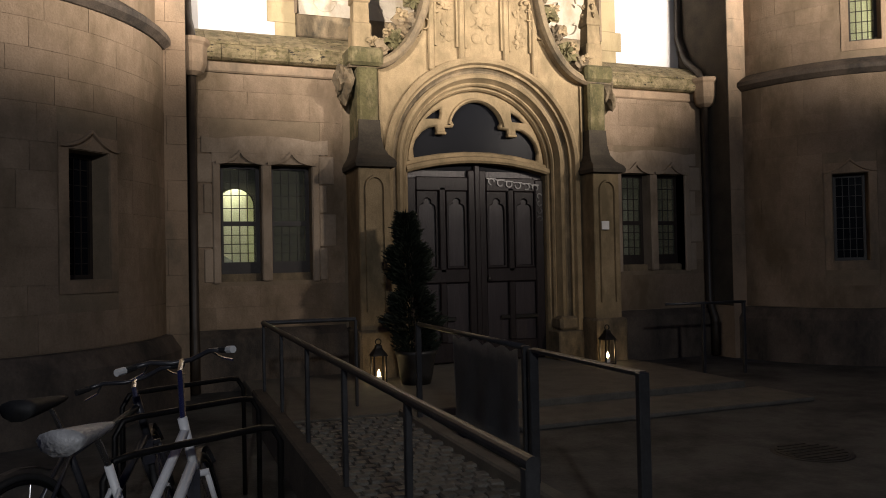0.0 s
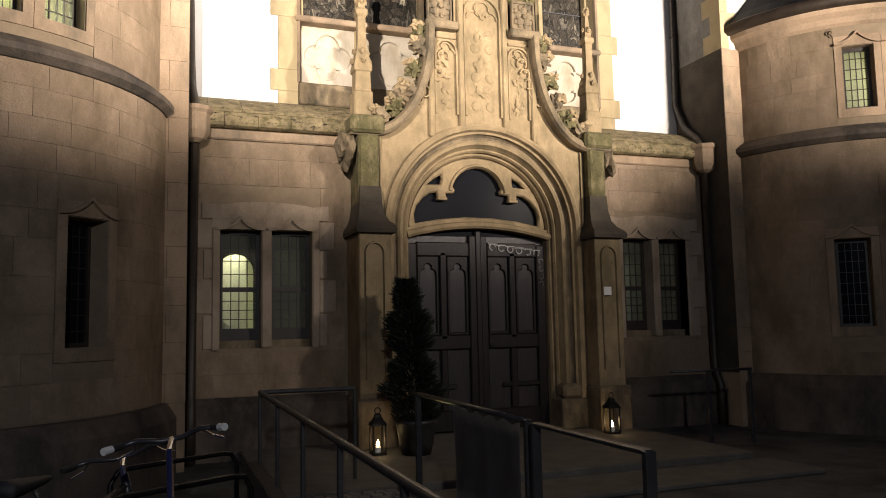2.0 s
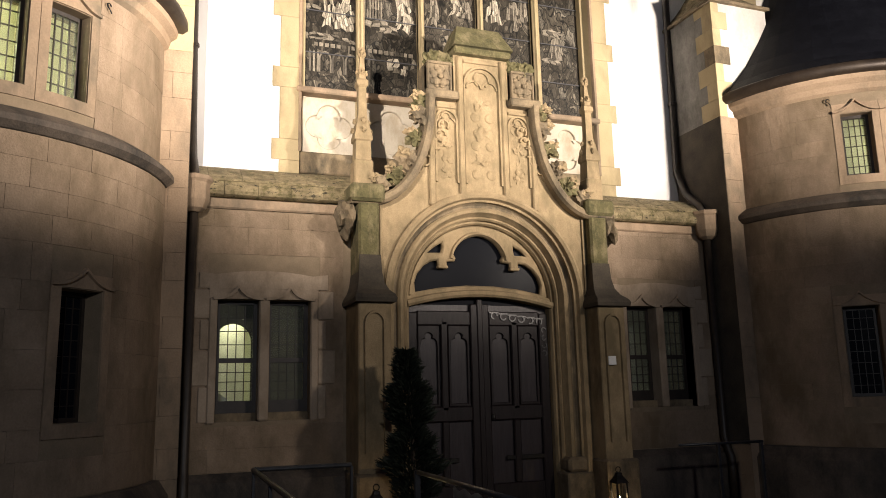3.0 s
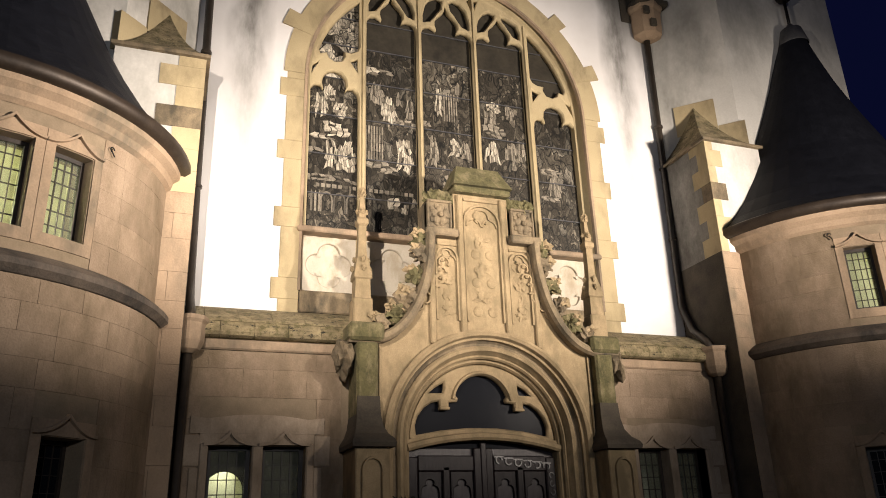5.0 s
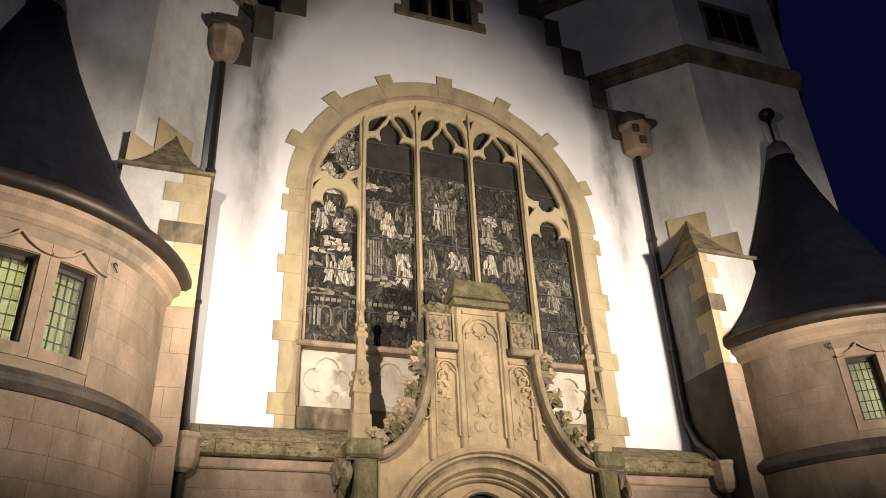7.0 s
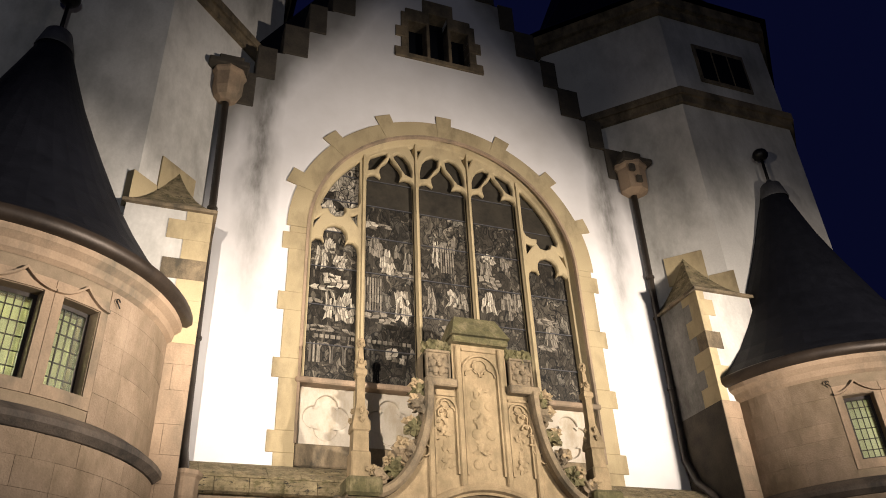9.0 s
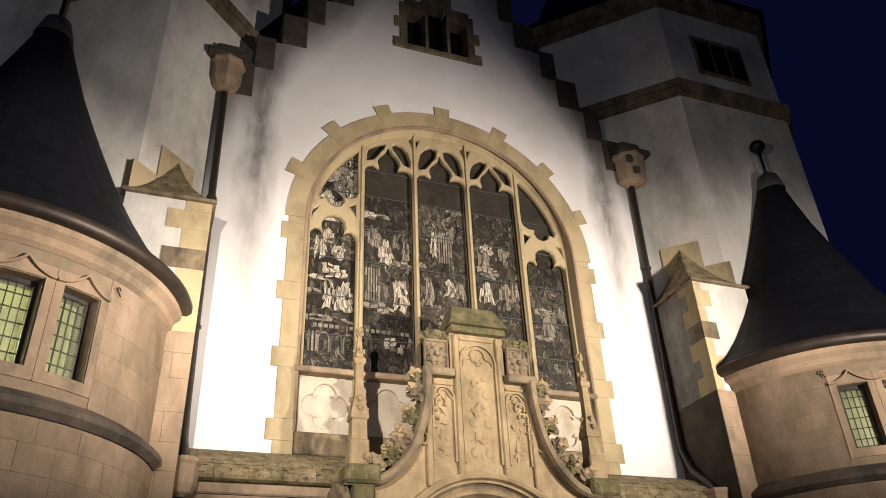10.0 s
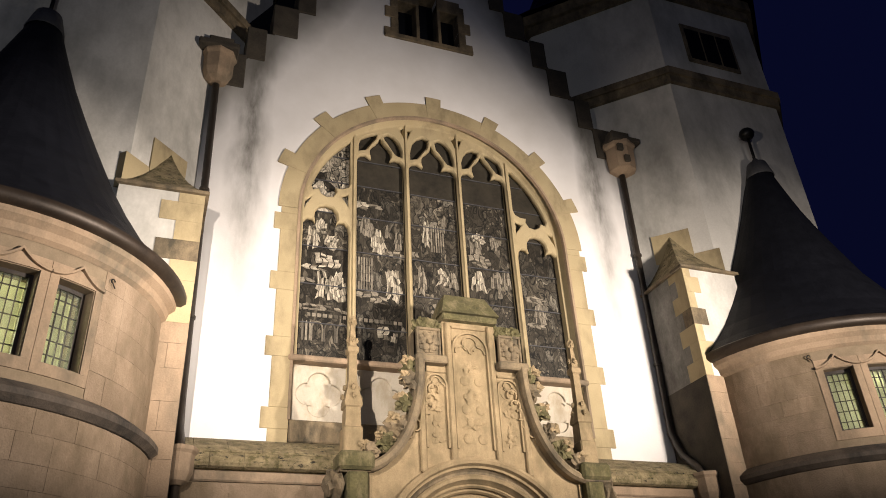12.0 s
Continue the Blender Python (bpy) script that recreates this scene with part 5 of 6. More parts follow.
prism(bm, [(-1.06, 2.85), (1.06, 2.85)] + arc(0, PC, 1.06, 0, 180, 24), LY + 0.05, LY + 0.07)
part("lunette_glass", bm, PANE, portal, "dark reflecting lunette glass")

# ---- double door ----
door = thing("double_door", (0, PY + 0.38, LAND), "dark oak double church door with carved Gothic panels, closed", "door")
DY = PY + 0.36
for s in (-1, 1):
    bm = B()
    top = lambda x: 2.80 + 0.15 * (1 - (x / 1.08) ** 2)
    prism(bm, [(s * 0.012, LAND + 0.01), (s * 1.06, LAND + 0.01)] + [(s * x, top(x)) for x in (1.06, 0.85, 0.64, 0.42, 0.21, 0.012)], DY + 0.03, DY + 0.07)
    leaf = part("door_leaf", bm, OAKPANEL, door)
    for x0, x1, z0, z1 in ((0.012, 0.14, LAND + 0.02, 2.86), (0.92, 1.06, LAND + 0.02, 2.74), (0.48, 0.58, 1.40, 2.62), (0.14, 0.92, 2.56, 2.76), (0.14, 0.92, 1.26, 1.46), (0.14, 0.92, LAND + 0.02, 0.42), (0.48, 0.58, 0.42, 1.26)):
        bm = B()
        box(bm, s * x0, s * x1, DY - 0.03, DY + 0.035, z0, z1, 0.014)
        part("rail", bm, OAK, leaf)
    for c in (0.31, 0.75):
        h = 0.155
        foil = [(c - h + 0.035, 1.5), (c + h - 0.035, 1.5), (c + h - 0.035, 2.30)] + arc(c + 0.055, 2.32, 0.06, -20, 100, 6) + arc(c, 2.40, 0.06, 20, 160, 6) + arc(c - 0.055, 2.32, 0.06, 80, 200, 6) + [(c - h + 0.035, 2.30)]
        plate("tracery_panel", [[(s * p, q) for p, q in [(c - h, 1.46), (c + h, 1.46), (c + h, 2.56), (c - h, 2.56)]], [(s * p, q) for p, q in foil]], DY - 0.005, 0.035, 0.008, OAK, leaf)
    for zz in (0.75,):
        bm = B()
        box(bm, s * 0.35, s * 1.05, DY - 0.022, DY - 0.008, zz - 0.03, zz + 0.03, 0.006)
        part("strap_hinge", bm, IRON, leaf)
bm = B()
for k in range(6):
    cx_ = 0.22 + 0.14 * k
    sweep(bm, arc(cx_, 2.70 - 0.016 * k, 0.045, 60 * k, 60 * k + 270, 10), [(-0.008, DY - 0.03), (-0.008, DY - 0.048), (0.008, DY - 0.048), (0.008, DY - 0.03)])
    box(bm, cx_ - 0.07, cx_ + 0.07, DY - 0.042, DY - 0.03, 2.735 - 0.016 * k, 2.75 - 0.016 * k)
for k in range(4):
    sweep(bm, arc(0.99, 2.50 - 0.11 * k, 0.035, 90 * k, 90 * k + 250, 8), [(-0.007, DY - 0.03), (-0.007, DY - 0.048), (0.007, DY - 0.048), (0.007, DY - 0.03)])
part("iron_scrollwork", bm, STEEL, door, "curled iron scrollwork along the door head")
bm = B()
box(bm, -0.045, 0.045, DY - 0.045, DY + 0.03, LAND + 0.02, 2.93, 0.015)
part("meeting_stile", bm, OAK, door)
bm = B()
lathe(bm, 0.16, DY - 0.03, [(0.0, 1.26), (0.03, 1.27), (0.035, 1.3), (0.03, 1.33), (0.0, 1.34)], 10)
part("door_handle", bm, IRON, door, "small dark iron door knob")
bm = B()
box(bm, -1.4, 1.4, PY + 0.46, PY + 0.55, 0.0, 4.2)
solo("portal_backing", bm, DARKSTONE, "dark wall behind the portal door", "wall", kind="structure")

# ---- portal buttresses, pinnacles, gargoyles ----
for s in (-1, 1):
    bt = thing("portal_buttress", (s * 1.7, -1.3, 0), "stepped sandstone buttress with dark weathered cap and blind panel", "buttress", "portal buttresses")
    bm = B()
    box(bm, s * 1.49, s * 1.91, -1.27, -0.5, 0.0, 2.80, 0.015)
    part("lower_shaft", bm, CARVED, bt)
    bm = B()
    box(bm, s * 1.45, s * 1.95, -1.36, -0.5, 0.0, 0.72, 0.03)
    part("base", bm, WEATHERED_SHADED, bt)
    bm = B()
    sweep(bm, [(s * 1.58, 0.95), (s * 1.58, 2.52)] + [(s * (1.70 - 0.12 * math.cos(radians(a))), 2.52 + 0.14 * math.sin(radians(a))) for a in range(20, 161, 20)] + [(s * 1.82, 2.52), (s * 1.82, 0.95)], [(-0.02, -1.265), (-0.012, -1.305), (0.012, -1.305), (0.02, -1.265)])
    part("blind_panel", bm, CARVED, bt)
    bm = B()
    rings = []
    for hw, yf, zz in ((0.26, -1.36, 2.78), (0.27, -1.37, 2.83), (0.25, -1.34, 2.88), (0.205, -1.22, 2.95), (0.17, -1.13, 3.05), (0.15, -1.085, 3.20), (0.14, -1.07, 3.42)):
        rings.append([bm.verts.new(p) for p in ((s * 1.70 - hw, yf, zz), (s * 1.70 + hw, yf, zz), (s * 1.70 + hw, -0.6, zz), (s * 1.70 - hw, -0.6, zz))])
    for a, b in zip(rings, rings[1:]):
        for i in range(4):
            bm.faces.new((a[i], a[(i + 1) % 4], b[(i + 1) % 4], b[i]))
    bm.faces.new(rings[0][::-1])
    bm.faces.new(rings[-1])
    part("cap", bm, DARKSTONE, bt)
    bm = B()
    box(bm, s * 1.57, s * 1.85, -1.06, -0.5, 3.1, 4.12, 0.03)
    part("upper_shaft", bm, OLIVE, bt)
    bm = B()
    box(bm, s * 1.50, s * 1.97, -1.12, -0.5, 4.12, 4.36, 0.04)
    part("corbel", bm, OLIVE, bt)
    pn = thing("pinnacle", (s * 1.75, -0.84, 4.36), "slender crocketed sandstone pinnacle standing on the ledge", "pinnacle", "pinnacles")
    bm = B()
    box(bm, s * 1.62, s * 1.88, -0.97, -0.71, 4.36, 4.72, 0.02)
    part("base", bm, CARVED, pn)
    bm = B()
    lathe(bm, s * 1.75, -0.84, [(0.0, 4.7), (0.15, 4.7), (0.14, 4.98), (0.17, 5.0), (0.17, 5.05), (0.09, 5.32), (0.08, 5.38), (0.075, 5.76), (0.11, 5.79), (0.11, 5.85), (0.07, 5.89), (0.03, 6.24), (0.0, 6.26)], 4, math.pi / 4, math.pi / 4 + math.tau)
    part("shaft", bm, CARVED, pn)
    bm = B()
    lump(bm, (s * 1.75, -0.84, 6.27), 0.055, 2.2, (1, 1, 1.3), 0.5)
    part("finial", bm, CARVED, pn)
    for q in range(4):
        a = q * math.pi / 2
        for zz, rr in ((5.14, 0.125), (5.27, 0.095), (5.98, 0.06)):
            bm = B()
            lump(bm, (s * 1.75 + rr * math.cos(a), -0.84 + rr * math.sin(a), zz), 0.03, zz + q, (0.9, 0.9, 1.4), 0.5)
            part("crocket", bm, CARVED, pn)
    gg = thing("gargoyle", (s * 2.0, -0.9, 3.75), "weathered carved leaf bracket under the ledge", "gargoyle", "gargoyles")
    bm = B()
    lump(bm, (s * 1.97, -0.86, 3.95), 0.16, 1.7 + s, (0.7, 1.2, 1.5), 0.6)
    part("carving", bm, WEATHERED_SHADED, gg)
bm = B()
box(bm, 1.58, 1.70, -1.322, -1.306, 1.97, 2.09, 0.004)
solo("wall_plate", bm, WHITEPLATE, "small white square plate on the buttress face", "plate")

# ---- landing, ramp, kerb ----
bm = B()
box(bm, -3.30, 2.05, -3.55, -0.4, 0.0, LAND, 0.012)
solo("landing", bm, STEPSTONE, "worn stone landing in front of the portal", "landing", kind="structure")
bm = B()
box(bm, -2.0, 2.25, -4.35, -3.552, 0.0, 0.045, 0.01)
solo("step", bm, STEPSTONE, "low stone step before the landing", "step", kind="structure")
bm = B()
a = [bm.verts.new(p) for p in ((-3.30, -9.4, 0.004), (-2.02, -9.4, 0.004), (-2.02, -3.556, LAND - 0.02), (-3.30, -3.556, LAND - 0.02), (-3.30, -3.556, 0), (-2.02, -3.556, 0))]
for f in ((0, 1, 2, 3), (3, 2, 5, 4), (0, 3, 4), (1, 5, 2)):
    bm.faces.new([a[i] for i in f])
ramp_ob = solo("ramp", bm, PAVING, "gently sloping cobbled ramp between railings", "ramp", kind="structure")
bm = B()
box(bm, -3.44, -3.31, -9.3, -2.9, 0.0, 0.34, 0.015)
solo("kerb_wall", bm, DARKSTONE, "low dark kerb wall along the ramp", "kerb", kind="structure")
bm = B()
box(bm, -2.14, -2.02, -7.7, -3.56, 0.0, 0.16, 0.015)
solo("kerb", bm, STEPSTONE, "stone kerb under the ramp railing", "kerb", kind="structure")


def post(name, x, y, z0, z1, parent, w=0.05):
    bm = B()
    box(bm, x - w / 2, x + w / 2, y - 0.02, y + 0.02, z0, z1, 0.004)
    return part(name, bm, STEEL, parent)


RZ = 1.0
rl = thing("ramp_railing", (-3.335, -6, 0.34), "grey steel handrail with slim posts on the ramp kerb", "railing", "railings")
bm = B()
tube(bm, [(-3.335, -8.79, RZ), (-3.335, -8.7, RZ), (-3.335, -6.0, RZ), (-3.335, -3.05, RZ), (-3.33, -3.01, RZ), (-2.42, -3.06, RZ)], 0.023, 14)
part("handrail", bm, STEEL, rl)
for y in (-8.77, -7.66, -6.51, -5.38, -4.2, -3.05):
    post("post", -3.335, y, 0.33, RZ - 0.01, rl, 0.044 if y < -8 else 0.028)
post("post", -2.42, -3.06, LAND, RZ - 0.01, rl, 0.028)
rr = thing("gate_railing", (-2.08, -5.2, 0.1), "dark steel railing carrying a hung grey banner", "railing", "railings")
bm = B()
tube(bm, [(-2.08, -4.04, RZ), (-2.08, -6.2, RZ)], 0.02, 8)
part("handrail", bm, STEEL, rr, smooth=True)
for y in (-4.04, -6.22):
    post("post", -2.08, y, 0.1, RZ + 0.01, rr, 0.05)
r3 = thing("ramp_railing", (-2.08, -6.9, 0.1), "dark steel railing with square posts beside the steps", "railing", "railings")
bm = B()
box(bm, -2.105, -2.055, -7.5, -6.32, RZ - 0.02, RZ + 0.006, 0.006)
part("handrail", bm, STEEL, r3)
for y in (-6.32, -7.49):
    post("post", -2.08, y, 0.1, RZ, r3, 0.06)
r4 = thing("wall_railing", (2.4, -2.45, 0), "low dark steel railing beside the window", "railing", "railings")
bm = B()
tube(bm, [(1.78, -2.45, 0.96), (3.05, -2.45, 0.95)], 0.018, 8)
part("handrail", bm, STEEL, r4, smooth=True)
for x in (2.36, 3.02):
    post("post", x, -2.45, 0.0, 0.95, r4, 0.04)

# banner with scalloped upper edge, tied to the rail
bm = B()
cols = []
n = 36
for i in range(n + 1):
    f = i / n
    y = -4.98 - 1.18 * f
    topz = RZ - 0.045 + 0.03 * abs(math.cos(f * math.pi * 5))
    cols.append([bm.verts.new((-2.105 + 0.018 * math.sin(f * 17 + k * 0.4) * (k / 6), y, topz + (0.30 - topz) * k / 6)) for k in range(7)])
for a, b in zip(cols, cols[1:]):
    for k in range(6):
        bm.faces.new((a[k], b[k], b[k + 1], a[k + 1]))
bmesh.ops.solidify(bm, geom=bm.faces[:], thickness=0.006)
solo("banner", bm, TARP, "dark grey fabric banner tied to the railing", "banner", smooth=True)

# ---- lanterns ----
for x, y, lit in ((-1.84, -1.80, 1), (1.43, -1.62, 1)):
    ln = thing("candle_lantern", (x, y, LAND), "black metal candle lantern with burning candle on the landing", "lantern", "lanterns")
    z0 = LAND
    bm = B()
    box(bm, x - 0.085, x + 0.085, y - 0.085, y + 0.085, z0 + 0.005, z0 + 0.030, 0.006)
    part("base_plate", bm, IRON, ln)
    for dx in (-0.072, 0.072):
        for dy in (-0.072, 0.072):
            bm = B()
            box(bm, x + dx - 0.009, x + dx + 0.009, y + dy - 0.009, y + dy + 0.009, z0 + 0.030, z0 + 0.340)
            part("corner_post", bm, IRON, ln)
    bm = B()
    lathe(bm, x, y, [(0.0, z0 + 0.340), (0.13, z0 + 0.340), (0.115, z0 + 0.363), (0.055, z0 + 0.429), (0.045, z0 + 0.466), (0.0, z0 + 0.474)], 4, math.pi / 4, math.pi / 4 + math.tau)
    part("roof", bm, IRON, ln)
    bm = B()
    tube(bm, [(x + 0.035 * math.cos(a * 0.524), y, z0 + 0.503 + 0.035 * math.sin(a * 0.524)) for a in range(13)], 0.007, 6)
    part("ring", bm, IRON, ln)
    bm = B()
    lathe(bm, x, y, [(0.0, z0 + 0.030), (0.035, z0 + 0.030), (0.035, z0 + 0.090), (0.0, z0 + 0.090)], 12)
    part("candle", bm, WHITEPLATE, ln)
    bm = B()
    lathe(bm, x, y, [(0.0, z0 + 0.092), (0.022, z0 + 0.110), (0.02, z0 + 0.135), (0.0, z0 + 0.175)], 10)
    part("flame", bm, FLAME, ln, "bright candle flame", smooth=True)
    d = bpy.data.lights.new("candle_light", "POINT")
    d.energy, d.shadow_soft_size, d.color = 1.0, 0.03, (1.0, 0.68, 0.35)
    new("candle_light", d).location = (x, y, z0 + 0.178)

# ---- potted conifer ----
tree = thing("potted_conifer", (-1.42, -1.95, LAND), "dark slender potted conifer standing beside the door", "conifer")
bm = B()
lathe(bm, -1.42, -1.95, [(0.0, LAND), (0.17, LAND), (0.20, LAND + 0.12), (0.235, LAND + 0.34), (0.25, LAND + 0.36), (0.25, LAND + 0.40), (0.215, LAND + 0.40), (0.20, LAND + 0.34), (0.0, LAND + 0.34)], 20)
part("pot", bm, POT, tree, "dark round plant pot", smooth=True)
bm = B()
tube(bm, [(-1.42, -1.95, LAND + 0.3), (-1.44, -1.94, 1.0), (-1.48, -1.95, 1.6), (-1.52, -1.95, 2.05)], 0.02, 6)
part("trunk", bm, BARK, tree)
bm = B()
rng = random.Random(11)
for q in range(6500):
    f = rng.random() ** 0.85
    z = LAND + 0.35 + f * 1.66
    bulge = 1 + 0.28 * math.sin(z * 9.0) + 0.2 * math.sin(z * 23.0 + 1)
    rmax = (0.235 * (1 - f) ** 0.5 + 0.055) * bulge
    a = rng.uniform(0, math.tau)
    r = rmax * math.sqrt(rng.uniform(0.15, 1))
    c = Vector((-1.42 - 0.10 * f + r * math.cos(a), -1.95 + r * math.sin(a), z))
    d = Vector((math.cos(a), math.sin(a), rng.uniform(0.1, 1.0))).normalized() * rng.uniform(0.05, 0.11)
    w = d.cross(Vector((rng.uniform(-1, 1), rng.uniform(-1, 1), rng.uniform(-1, 1)))).normalized() * 0.016
    vs = [bm.verts.new(p) for p in (c - w, c + w, c + d + w * 0.2, c + d - w * 0.2)]
    bm.faces.new(vs)
tagged(part("foliage", bm, NEEDLE, tree, "dense dark green needles"), kind="stuff")

# ---- manhole cover ----
mh = thing("manhole_cover", (0.52, -5.98, 0), "round dark cast-iron manhole cover in the paving", "manhole cover")
bm = B()
lathe(bm, 0.52, -5.98, [(0.0, 0.012), (0.27, 0.012), (0.275, 0.006), (0.30, 0.006), (0.31, 0.0)], 32)
part("lid", bm, CASTIRON, mh)
for i in range(-3, 4):
    w = math.sqrt(0.25 ** 2 - (i * 0.07) ** 2)
    bm = B()
    box(bm, 0.52 - w, 0.52 + w, -5.98 + i * 0.07 - 0.012, -5.98 + i * 0.07 + 0.012, 0.010, 0.017)
    part("rib", bm, CASTIRON, mh)


# ---- bicycles and stand ----
def bicycle(x, y, deg, lean, steer, frame_mat, cover, label, drop=0.0):
    """Local: +x forward, rear wheel hub behind the saddle; origin at the ground under the bottom bracket."""
    b = thing("bicycle", (0, 0, 0), label, "bicycle", "bicycles")
    R = 0.335

    turned = Matrix.Translation((0.42, 0, 0.6)) @ Matrix.Rotation(radians(steer), 4, Vector((-0.075, 0, 0.28))) @ Matrix.Translation((-0.42, 0, -0.6))

    def P(nm, bm, material, lab="", smooth=False, parent=None):
        if nm in ("handlebar", "grip", "brake_lever", "stem"):
            for v in bm.verts:
                v.co.y *= 0.92 if cover else 1.0
                v.co.x += 0.15 * min(1.0, max(0.0, (v.co.z - 0.86) / 0.19)) if cover else 0.0
                v.co.z -= drop * min(1.0, max(0.0, (v.co.z - 0.86) / 0.19))
        if nm in ("front_wheel", "fork", "stem", "handlebar", "grip", "brake_lever") or (parent and parent.name.startswith("front_wheel")) or nm == "front_mudguard":
            bmesh.ops.transform(bm, matrix=turned, verts=bm.verts)
        return part(nm, bm, material, parent or b, lab, smooth)

    for hx, nm in ((-0.45, "rear_wheel"), (0.60, "front_wheel")):
        bm = B()
        lathe(bm, 0, 0, [(0.02, -0.03), (0.02, 0.03)], 8)
        for v in bm.verts:
            v.co = Vector((v.co.x + hx, v.co.z, v.co.y + R))
        wheel = P(nm, bm, CHROME)
        for r0, t, material, pn in ((R - 0.018, 0.018, RUBBER, "tyre"), (R - 0.042, 0.011, IRON, "rim")):
            bm = B()
            rings = []
            for i in range(40):
                a = math.tau * i / 40
                rings.append([bm.verts.new((hx + (r0 + t * math.cos(k * math.pi / 3)) * math.cos(a), t * math.sin(k * math.pi / 3), R + (r0 + t * math.cos(k * math.pi / 3)) * math.sin(a))) for k in range(6)])
            for i in range(40):
                p, q = rings[i], rings[(i + 1) % 40]
                for k in range(6):
                    bm.faces.new((p[k], p[(k + 1) % 6], q[(k + 1) % 6], q[k]))
            P(pn, bm, material, smooth=True, parent=wheel)
        bm = B()
        for i in range(18):
            a = math.tau * i / 18
            tube(bm, [(hx + 0.02 * math.cos(a), 0.02 * (-1) ** i, R + 0.02 * math.sin(a)), (hx + (R - 0.045) * math.cos(a + 0.25), 0, R + (R - 0.045) * math.sin(a + 0.25))], 0.0015, 3, False)
        P("spokes", bm, CHROME, parent=wheel)
    bb, seat, head0, head1 = (0, 0, 0.28), (-0.17, 0, 0.80), (0.40, 0, 0.66), (0.36, 0, 0.82)
    bm = B()
    tube(bm, [bb, seat], 0.017)
    tube(bm, [bb, head0], 0.026 if cover else 0.021)
    tube(bm, [(-0.05, 0, 0.45) if cover else (-0.13, 0, 0.68), head1], 0.022 if cover else 0.018)
    tube(bm, [(0.42, 0, 0.60), (0.345, 0, 0.88)], 0.022)
    for sy in (-0.05, 0.05):
        tube(bm, [(0, sy * 0.6, 0.28), (-0.45, sy, R)], 0.011)
        tube(bm, [(-0.14, sy * 0.4, 0.70), (-0.45, sy, R)], 0.010)
    P("frame", bm, frame_mat, smooth=True)
    bm = B()
    for sy in (-0.05, 0.05):
        tube(bm, [(0.42, sy, 0.60), (0.50, sy, 0.45), (0.60, sy, R)], 0.013)
    tube(bm, [(0.42, -0.06, 0.605), (0.42, 0.06, 0.605)], 0.016)
    P("fork", bm, frame_mat, smooth=True)
    bm = B()
    tube(bm, [(0.345, 0, 0.86), (0.35, 0, 1.05), (0.44, 0, 1.09)], 0.016)
    P("stem", bm, CHROME)
    bm = B()
    tube(bm, [(0.36, -0.22, 1.11), (0.41, -0.15, 1.115), (0.44, -0.05, 1.09), (0.44, 0.05, 1.09), (0.41, 0.15, 1.115), (0.36, 0.22, 1.11)], 0.012)
    P("handlebar", bm, BIKEDARK, smooth=True)
    for sy in (-1, 1):
        bm = B()
        tube(bm, [(0.365, sy * 0.215, 1.11), (0.30, sy * 0.27, 1.105)], 0.016)
        grip = P("grip", bm, RUBBER)
        if cover:
            bm = B()
            tube(bm, [(0.468, sy * 0.236, 1.106 - drop), (0.430, sy * 0.264, 1.104 - drop)], 0.018)
            bmesh.ops.transform(bm, matrix=turned, verts=bm.verts)
            part("grip_end", bm, WHITEPLATE, grip, "white grip end")
        bm = B()
        tube(bm, [(0.40, sy * 0.16, 1.11), (0.45, sy * 0.20, 1.07), (0.41, sy * 0.26, 1.05)], 0.006, 5)
        P("brake_lever", bm, CHROME)
    bm = B()
    tube(bm, [(-0.16, 0, 0.78), (-0.24, 0, 0.95)], 0.013)
    P("seat_post", bm, CHROME)
    bm = B()
    for i in range(9):
        f = i / 8
        w = 0.066 * (1 - f) ** 0.7 + 0.02
        rings_ = [bm.verts.new((-0.42 + 0.28 * f, w * 1.15 * math.cos(k * math.tau / 10), 0.955 + w * (0.42 if math.sin(k * math.tau / 10) > 0 else 0.75) * math.sin(k * math.tau / 10))) for k in range(10)]
        if i:
            for k in range(10):
                bm.faces.new((last_[k], last_[(k + 1) % 10], rings_[(k + 1) % 10], rings_[k]))
        else:
            bm.faces.new(rings_[::-1])
        last_ = rings_
    bm.faces.new(last_)
    P("saddle", bm, PLASTICBAG if cover else RUBBER, "crumpled pale saddle cover" if cover else "", True)
    bm = B()
    lathe(bm, 0, 0, [(0.0, -0.005), (0.085, -0.005), (0.085, 0.005), (0.0, 0.005)], 20)
    for v in bm.verts:
        v.co = Vector((v.co.x, v.co.z - 0.05, v.co.y + 0.28))
    crank = P("chainring", bm, IRON)
    for sy in (-1, 1):
        bm = B()
        tube(bm, [(0, sy * 0.06, 0.28), (0.12 * sy, sy * 0.075, 0.16)], 0.010, 6)
        box(bm, 0.12 * sy - 0.045, 0.12 * sy + 0.045, sy * 0.08, sy * 0.17, 0.15, 0.17)
        P("crank", bm, IRON)
    for hx, a0, a1 in ((-0.45, 60, 200), (0.60, 40, 150)):
        bm = B()
        ring = [(hx + 0.36 * math.cos(radians(a0 + (a1 - a0) * i / 10)), R + 0.36 * math.sin(radians(a0 + (a1 - a0) * i / 10))) for i in range(11)]
        sweep(bm, ring, [(0, -0.025), (0.006, 0), (0, 0.025), (-0.003, 0)])
        P("mudguard" if hx < 0 else "front_mudguard", bm, BIKEDARK)
    bm = B()
    tube(bm, [(-0.05, 0.06, 0.28), (-0.12, 0.17, 0.004)], 0.008, 6)
    P("kickstand", bm, IRON)
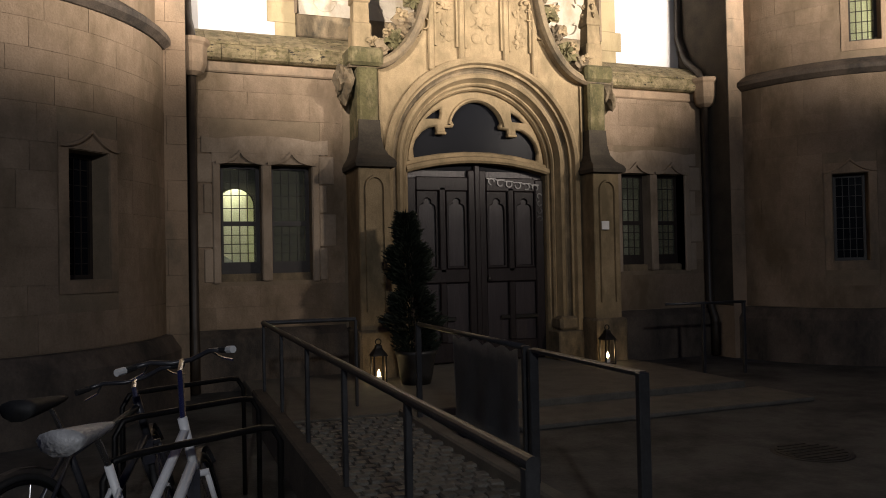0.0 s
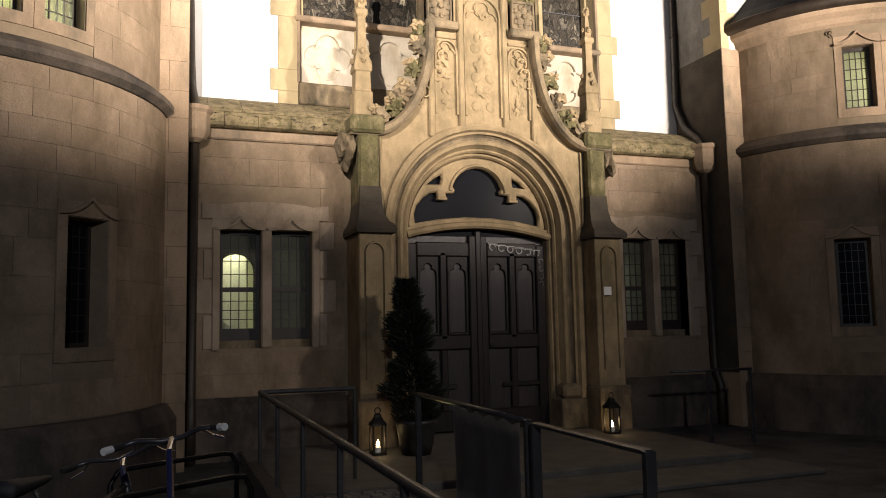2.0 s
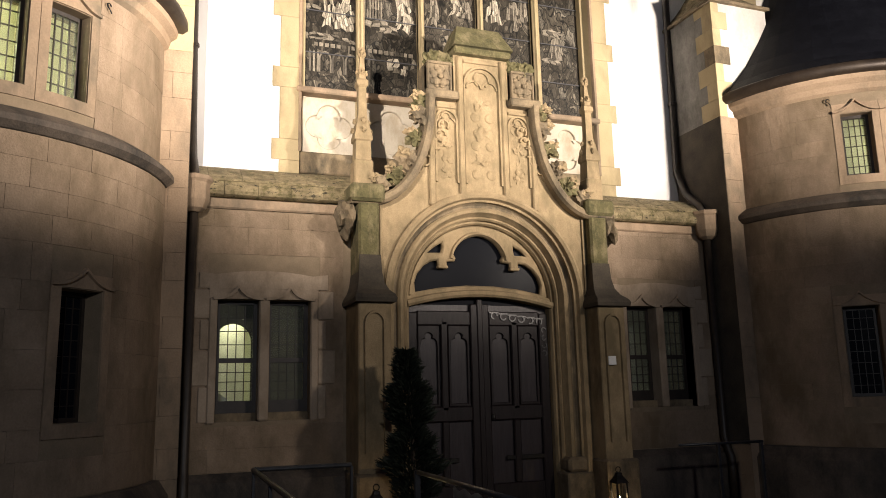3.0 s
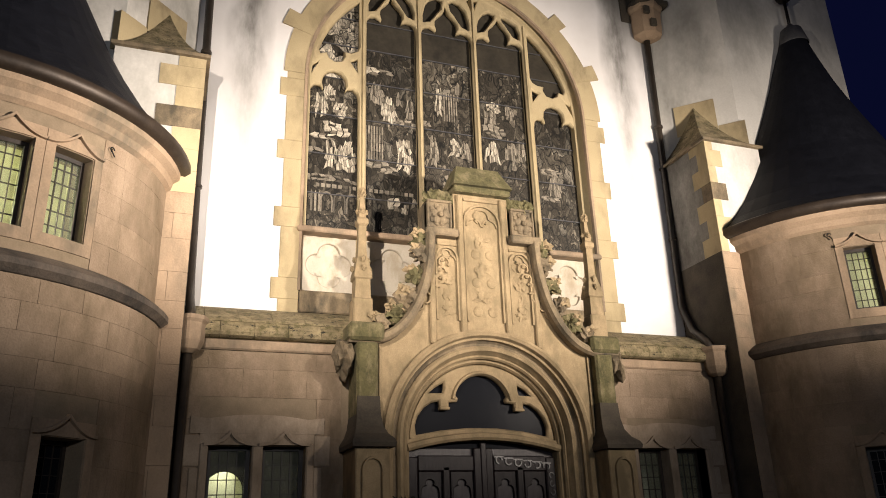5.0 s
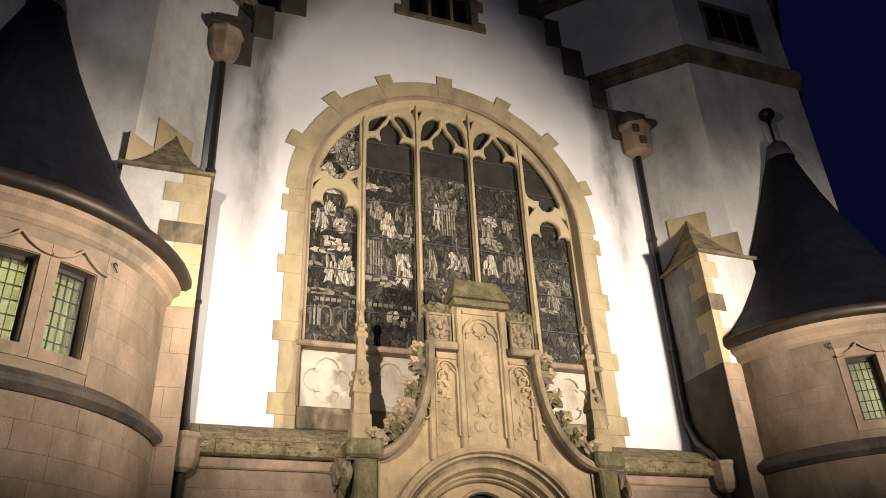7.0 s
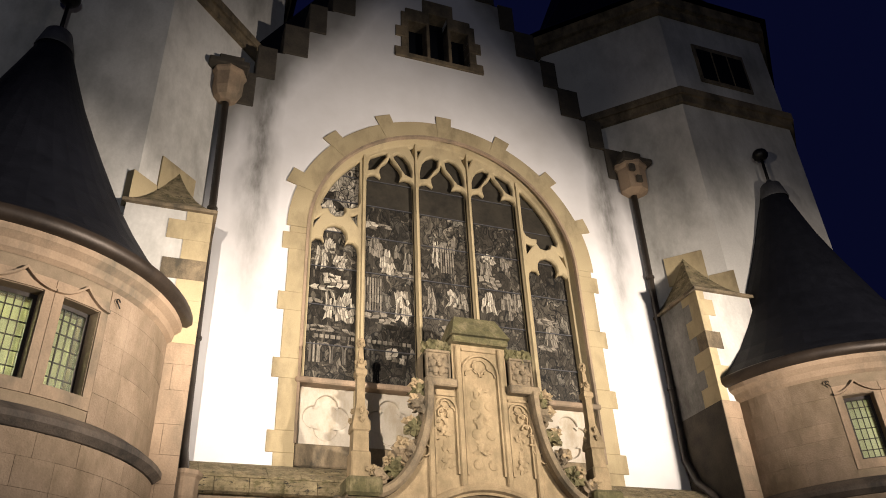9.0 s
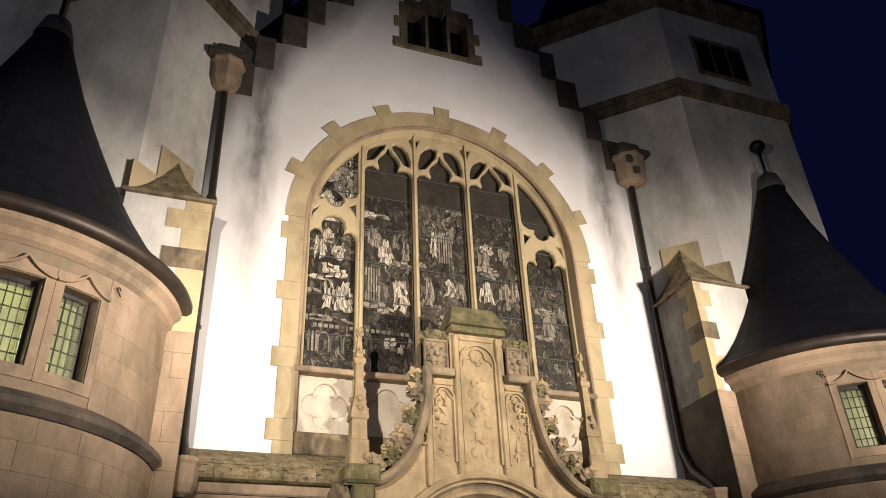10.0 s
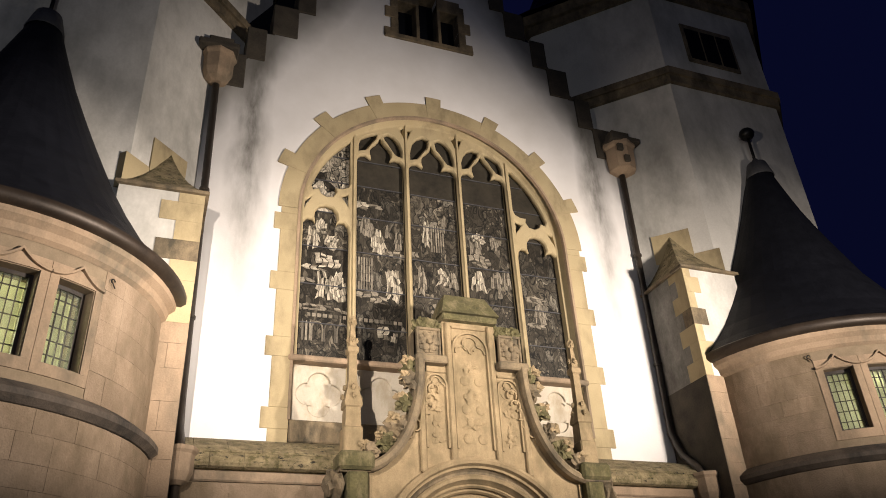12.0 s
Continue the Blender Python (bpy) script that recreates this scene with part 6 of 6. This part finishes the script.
    b.matrix_basis = Matrix.Translation((x, y, 0)) @ Matrix.Rotation(radians(deg), 4, "Z") @ Matrix.Rotation(radians(lean), 4, "X")
    return b


bicycle(-4.335, -7.315, 56, -4, 24, BIKEWHITE, True, "white bicycle with covered saddle leaning at a stand", -0.03)
bicycle(-4.56, -6.55, 52, -5, 34, BIKEDARK, False, "dark bicycle with chrome stem leaning at a stand", 0.13)
for k in range(3):
    st = thing("bicycle_stand", (-4.1, -7.15 + 0.85 * k, 0), "plain tubular steel bicycle hoop", "bicycle stand", "bicycle stands")
    y = -7.15 + 0.85 * k
    bm = B()
    tube(bm, [(-4.5, y - 0.2, 0.0), (-4.5, y - 0.2, 0.72), (-4.46, y - 0.18, 0.79), (-4.4, y - 0.15, 0.80), (-3.85, y + 0.15, 0.80), (-3.79, y + 0.18, 0.79), (-3.75, y + 0.2, 0.72), (-3.75, y + 0.2, 0.0)], 0.016, 8)
    part("hoop", bm, IRON, st, smooth=True)

# ---- ashlar blocks of the walls ----
rng = random.Random(21)
for s in (-1, 1):
    wall = WALLS[s]
    z, row = 0.77, 0
    while z < 4.0:
        h = min(rng.choice((0.22, 0.27, 0.31, 0.35)), 4.02 - z)
        spans = [(1.95, 3.96)]
        if z + h > 1.34 and z < WZ1 + 0.36:
            spans = [(1.95, WX0 - 0.12), (WX1 + 0.12, 3.96)]
        for x0, x1 in spans:
            x = x0
            first = True
            while x < x1 - 0.01:
                w = rng.uniform(0.30, 0.75) * (0.6 if first and row % 2 else 1)
                if x1 - (x + w) < 0.18:
                    w = x1 - x
                bm = B()
                o = rng.uniform(0.0, 0.002)
                prism(bm, [(s * (x + 0.0013), z + 0.0013), (s * (x + w - 0.0013), z + 0.0013), (s * (x + w - 0.0013), z + h - 0.0013), (s * (x + 0.0013), z + h - 0.0013)], LOW_Y - o, LOW_Y + 0.05)
                part("ashlar_block", bm, ASHLAR, wall)
                x += w
                first = False
        z += h
        row += 1
for s in (-1, 1):
    tur, opens = TURRETS[s]
    lo, hi = (-118, 8) if s < 0 else (-188, -62)
    for zone0, zone1, r in ((0.80, 4.09, TR + 0.08), (4.34, 5.80, TR)):
        z = zone0
        while z < zone1 - 0.01:
            h = rng.choice((0.23, 0.27, 0.31, 0.35))
            if zone1 - (z + h) < 0.2:
                h = zone1 - z
            blocked = sorted((o[0] - o[1] - 0.05, o[0] + o[1] + 0.05) for o in opens if z + h > o[2] - 0.14 and z < o[3] + 0.16)
            free, a = [], radians(lo)
            for b0, b1 in blocked:
                free.append((a, b0))
                a = b1
            free.append((a, radians(hi)))
            for f0, f1 in free:
                a = f0
                first = True
                while a < f1 - 0.002:
                    w = rng.uniform(0.32, 0.78) / r * (0.6 if first else 1)
                    if f1 - (a + w) < 0.16 / r:
                        w = f1 - a
                    bm = B()
                    curved(bm, r - 0.06, r + rng.uniform(0, 0.002), a + 0.0007, a + w - 0.0007, z + 0.0013, z + h - 0.0013, 4)
                    ob = part("ashlar_block", bm, ASHLAR, None)
                    at_turret(ob, s)
                    ob.parent = tur
                    ob.matrix_parent_inverse = tur.matrix_basis.inverted()
                    a += w
                    first = False
            z += h

# ---- cobbles of the ramp ----
shapes = []
for k in range(5):
    bm = B()
    w, d = 0.048 + 0.003 * k, 0.05 + 0.002 * ((k * 3) % 5)
    lo = [bm.verts.new(p) for p in ((-w, -d, -0.03), (w, -d, -0.03), (w, d, -0.03), (-w, d, -0.03))]
    hi = [bm.verts.new(p) for p in ((-w * 0.8, -d * 0.8, 0.018), (w * 0.8, -d * 0.78, 0.02), (w * 0.78, d * 0.8, 0.018), (-w * 0.8, d * 0.8, 0.02))]
    bm.faces.new(hi)
    for i in range(4):
        bm.faces.new((lo[i], lo[(i + 1) % 4], hi[(i + 1) % 4], hi[i]))
    shapes.append(mesh("cobble", bm, COBBLE))
rest = B()
count = 0
y = -9.35
row = 0
while y < -3.6:
    zz = 0.004 + (y + 9.4) / 5.85 * (LAND - 0.024)
    x = -3.24 + (0.05 if row % 2 else 0)
    while x < -2.18:
        turn = rng.uniform(-0.15, 0.15)
        m = Matrix.Translation((x + rng.uniform(-0.006, 0.006), y + rng.uniform(-0.008, 0.008), zz + rng.uniform(-0.006, 0.004))) @ Matrix.Rotation(turn, 4, "Z")
        if -8.6 < y < -6.0 and count < 295:
            ob = new("cobble", shapes[rng.randrange(5)])
            ob.matrix_basis = m
            ob.parent = ramp_ob
            count += 1
        else:
            rest.from_mesh(shapes[rng.randrange(5)])
            rest.verts.ensure_lookup_table()
            for v in rest.verts[len(rest.verts) - 8:]:
                v.co = m @ v.co
        x += 0.112
    y += 0.118
    row += 1
tagged(part("cobbles", rest, COBBLE, ramp_ob, "small worn granite cobbles"), kind="stuff")
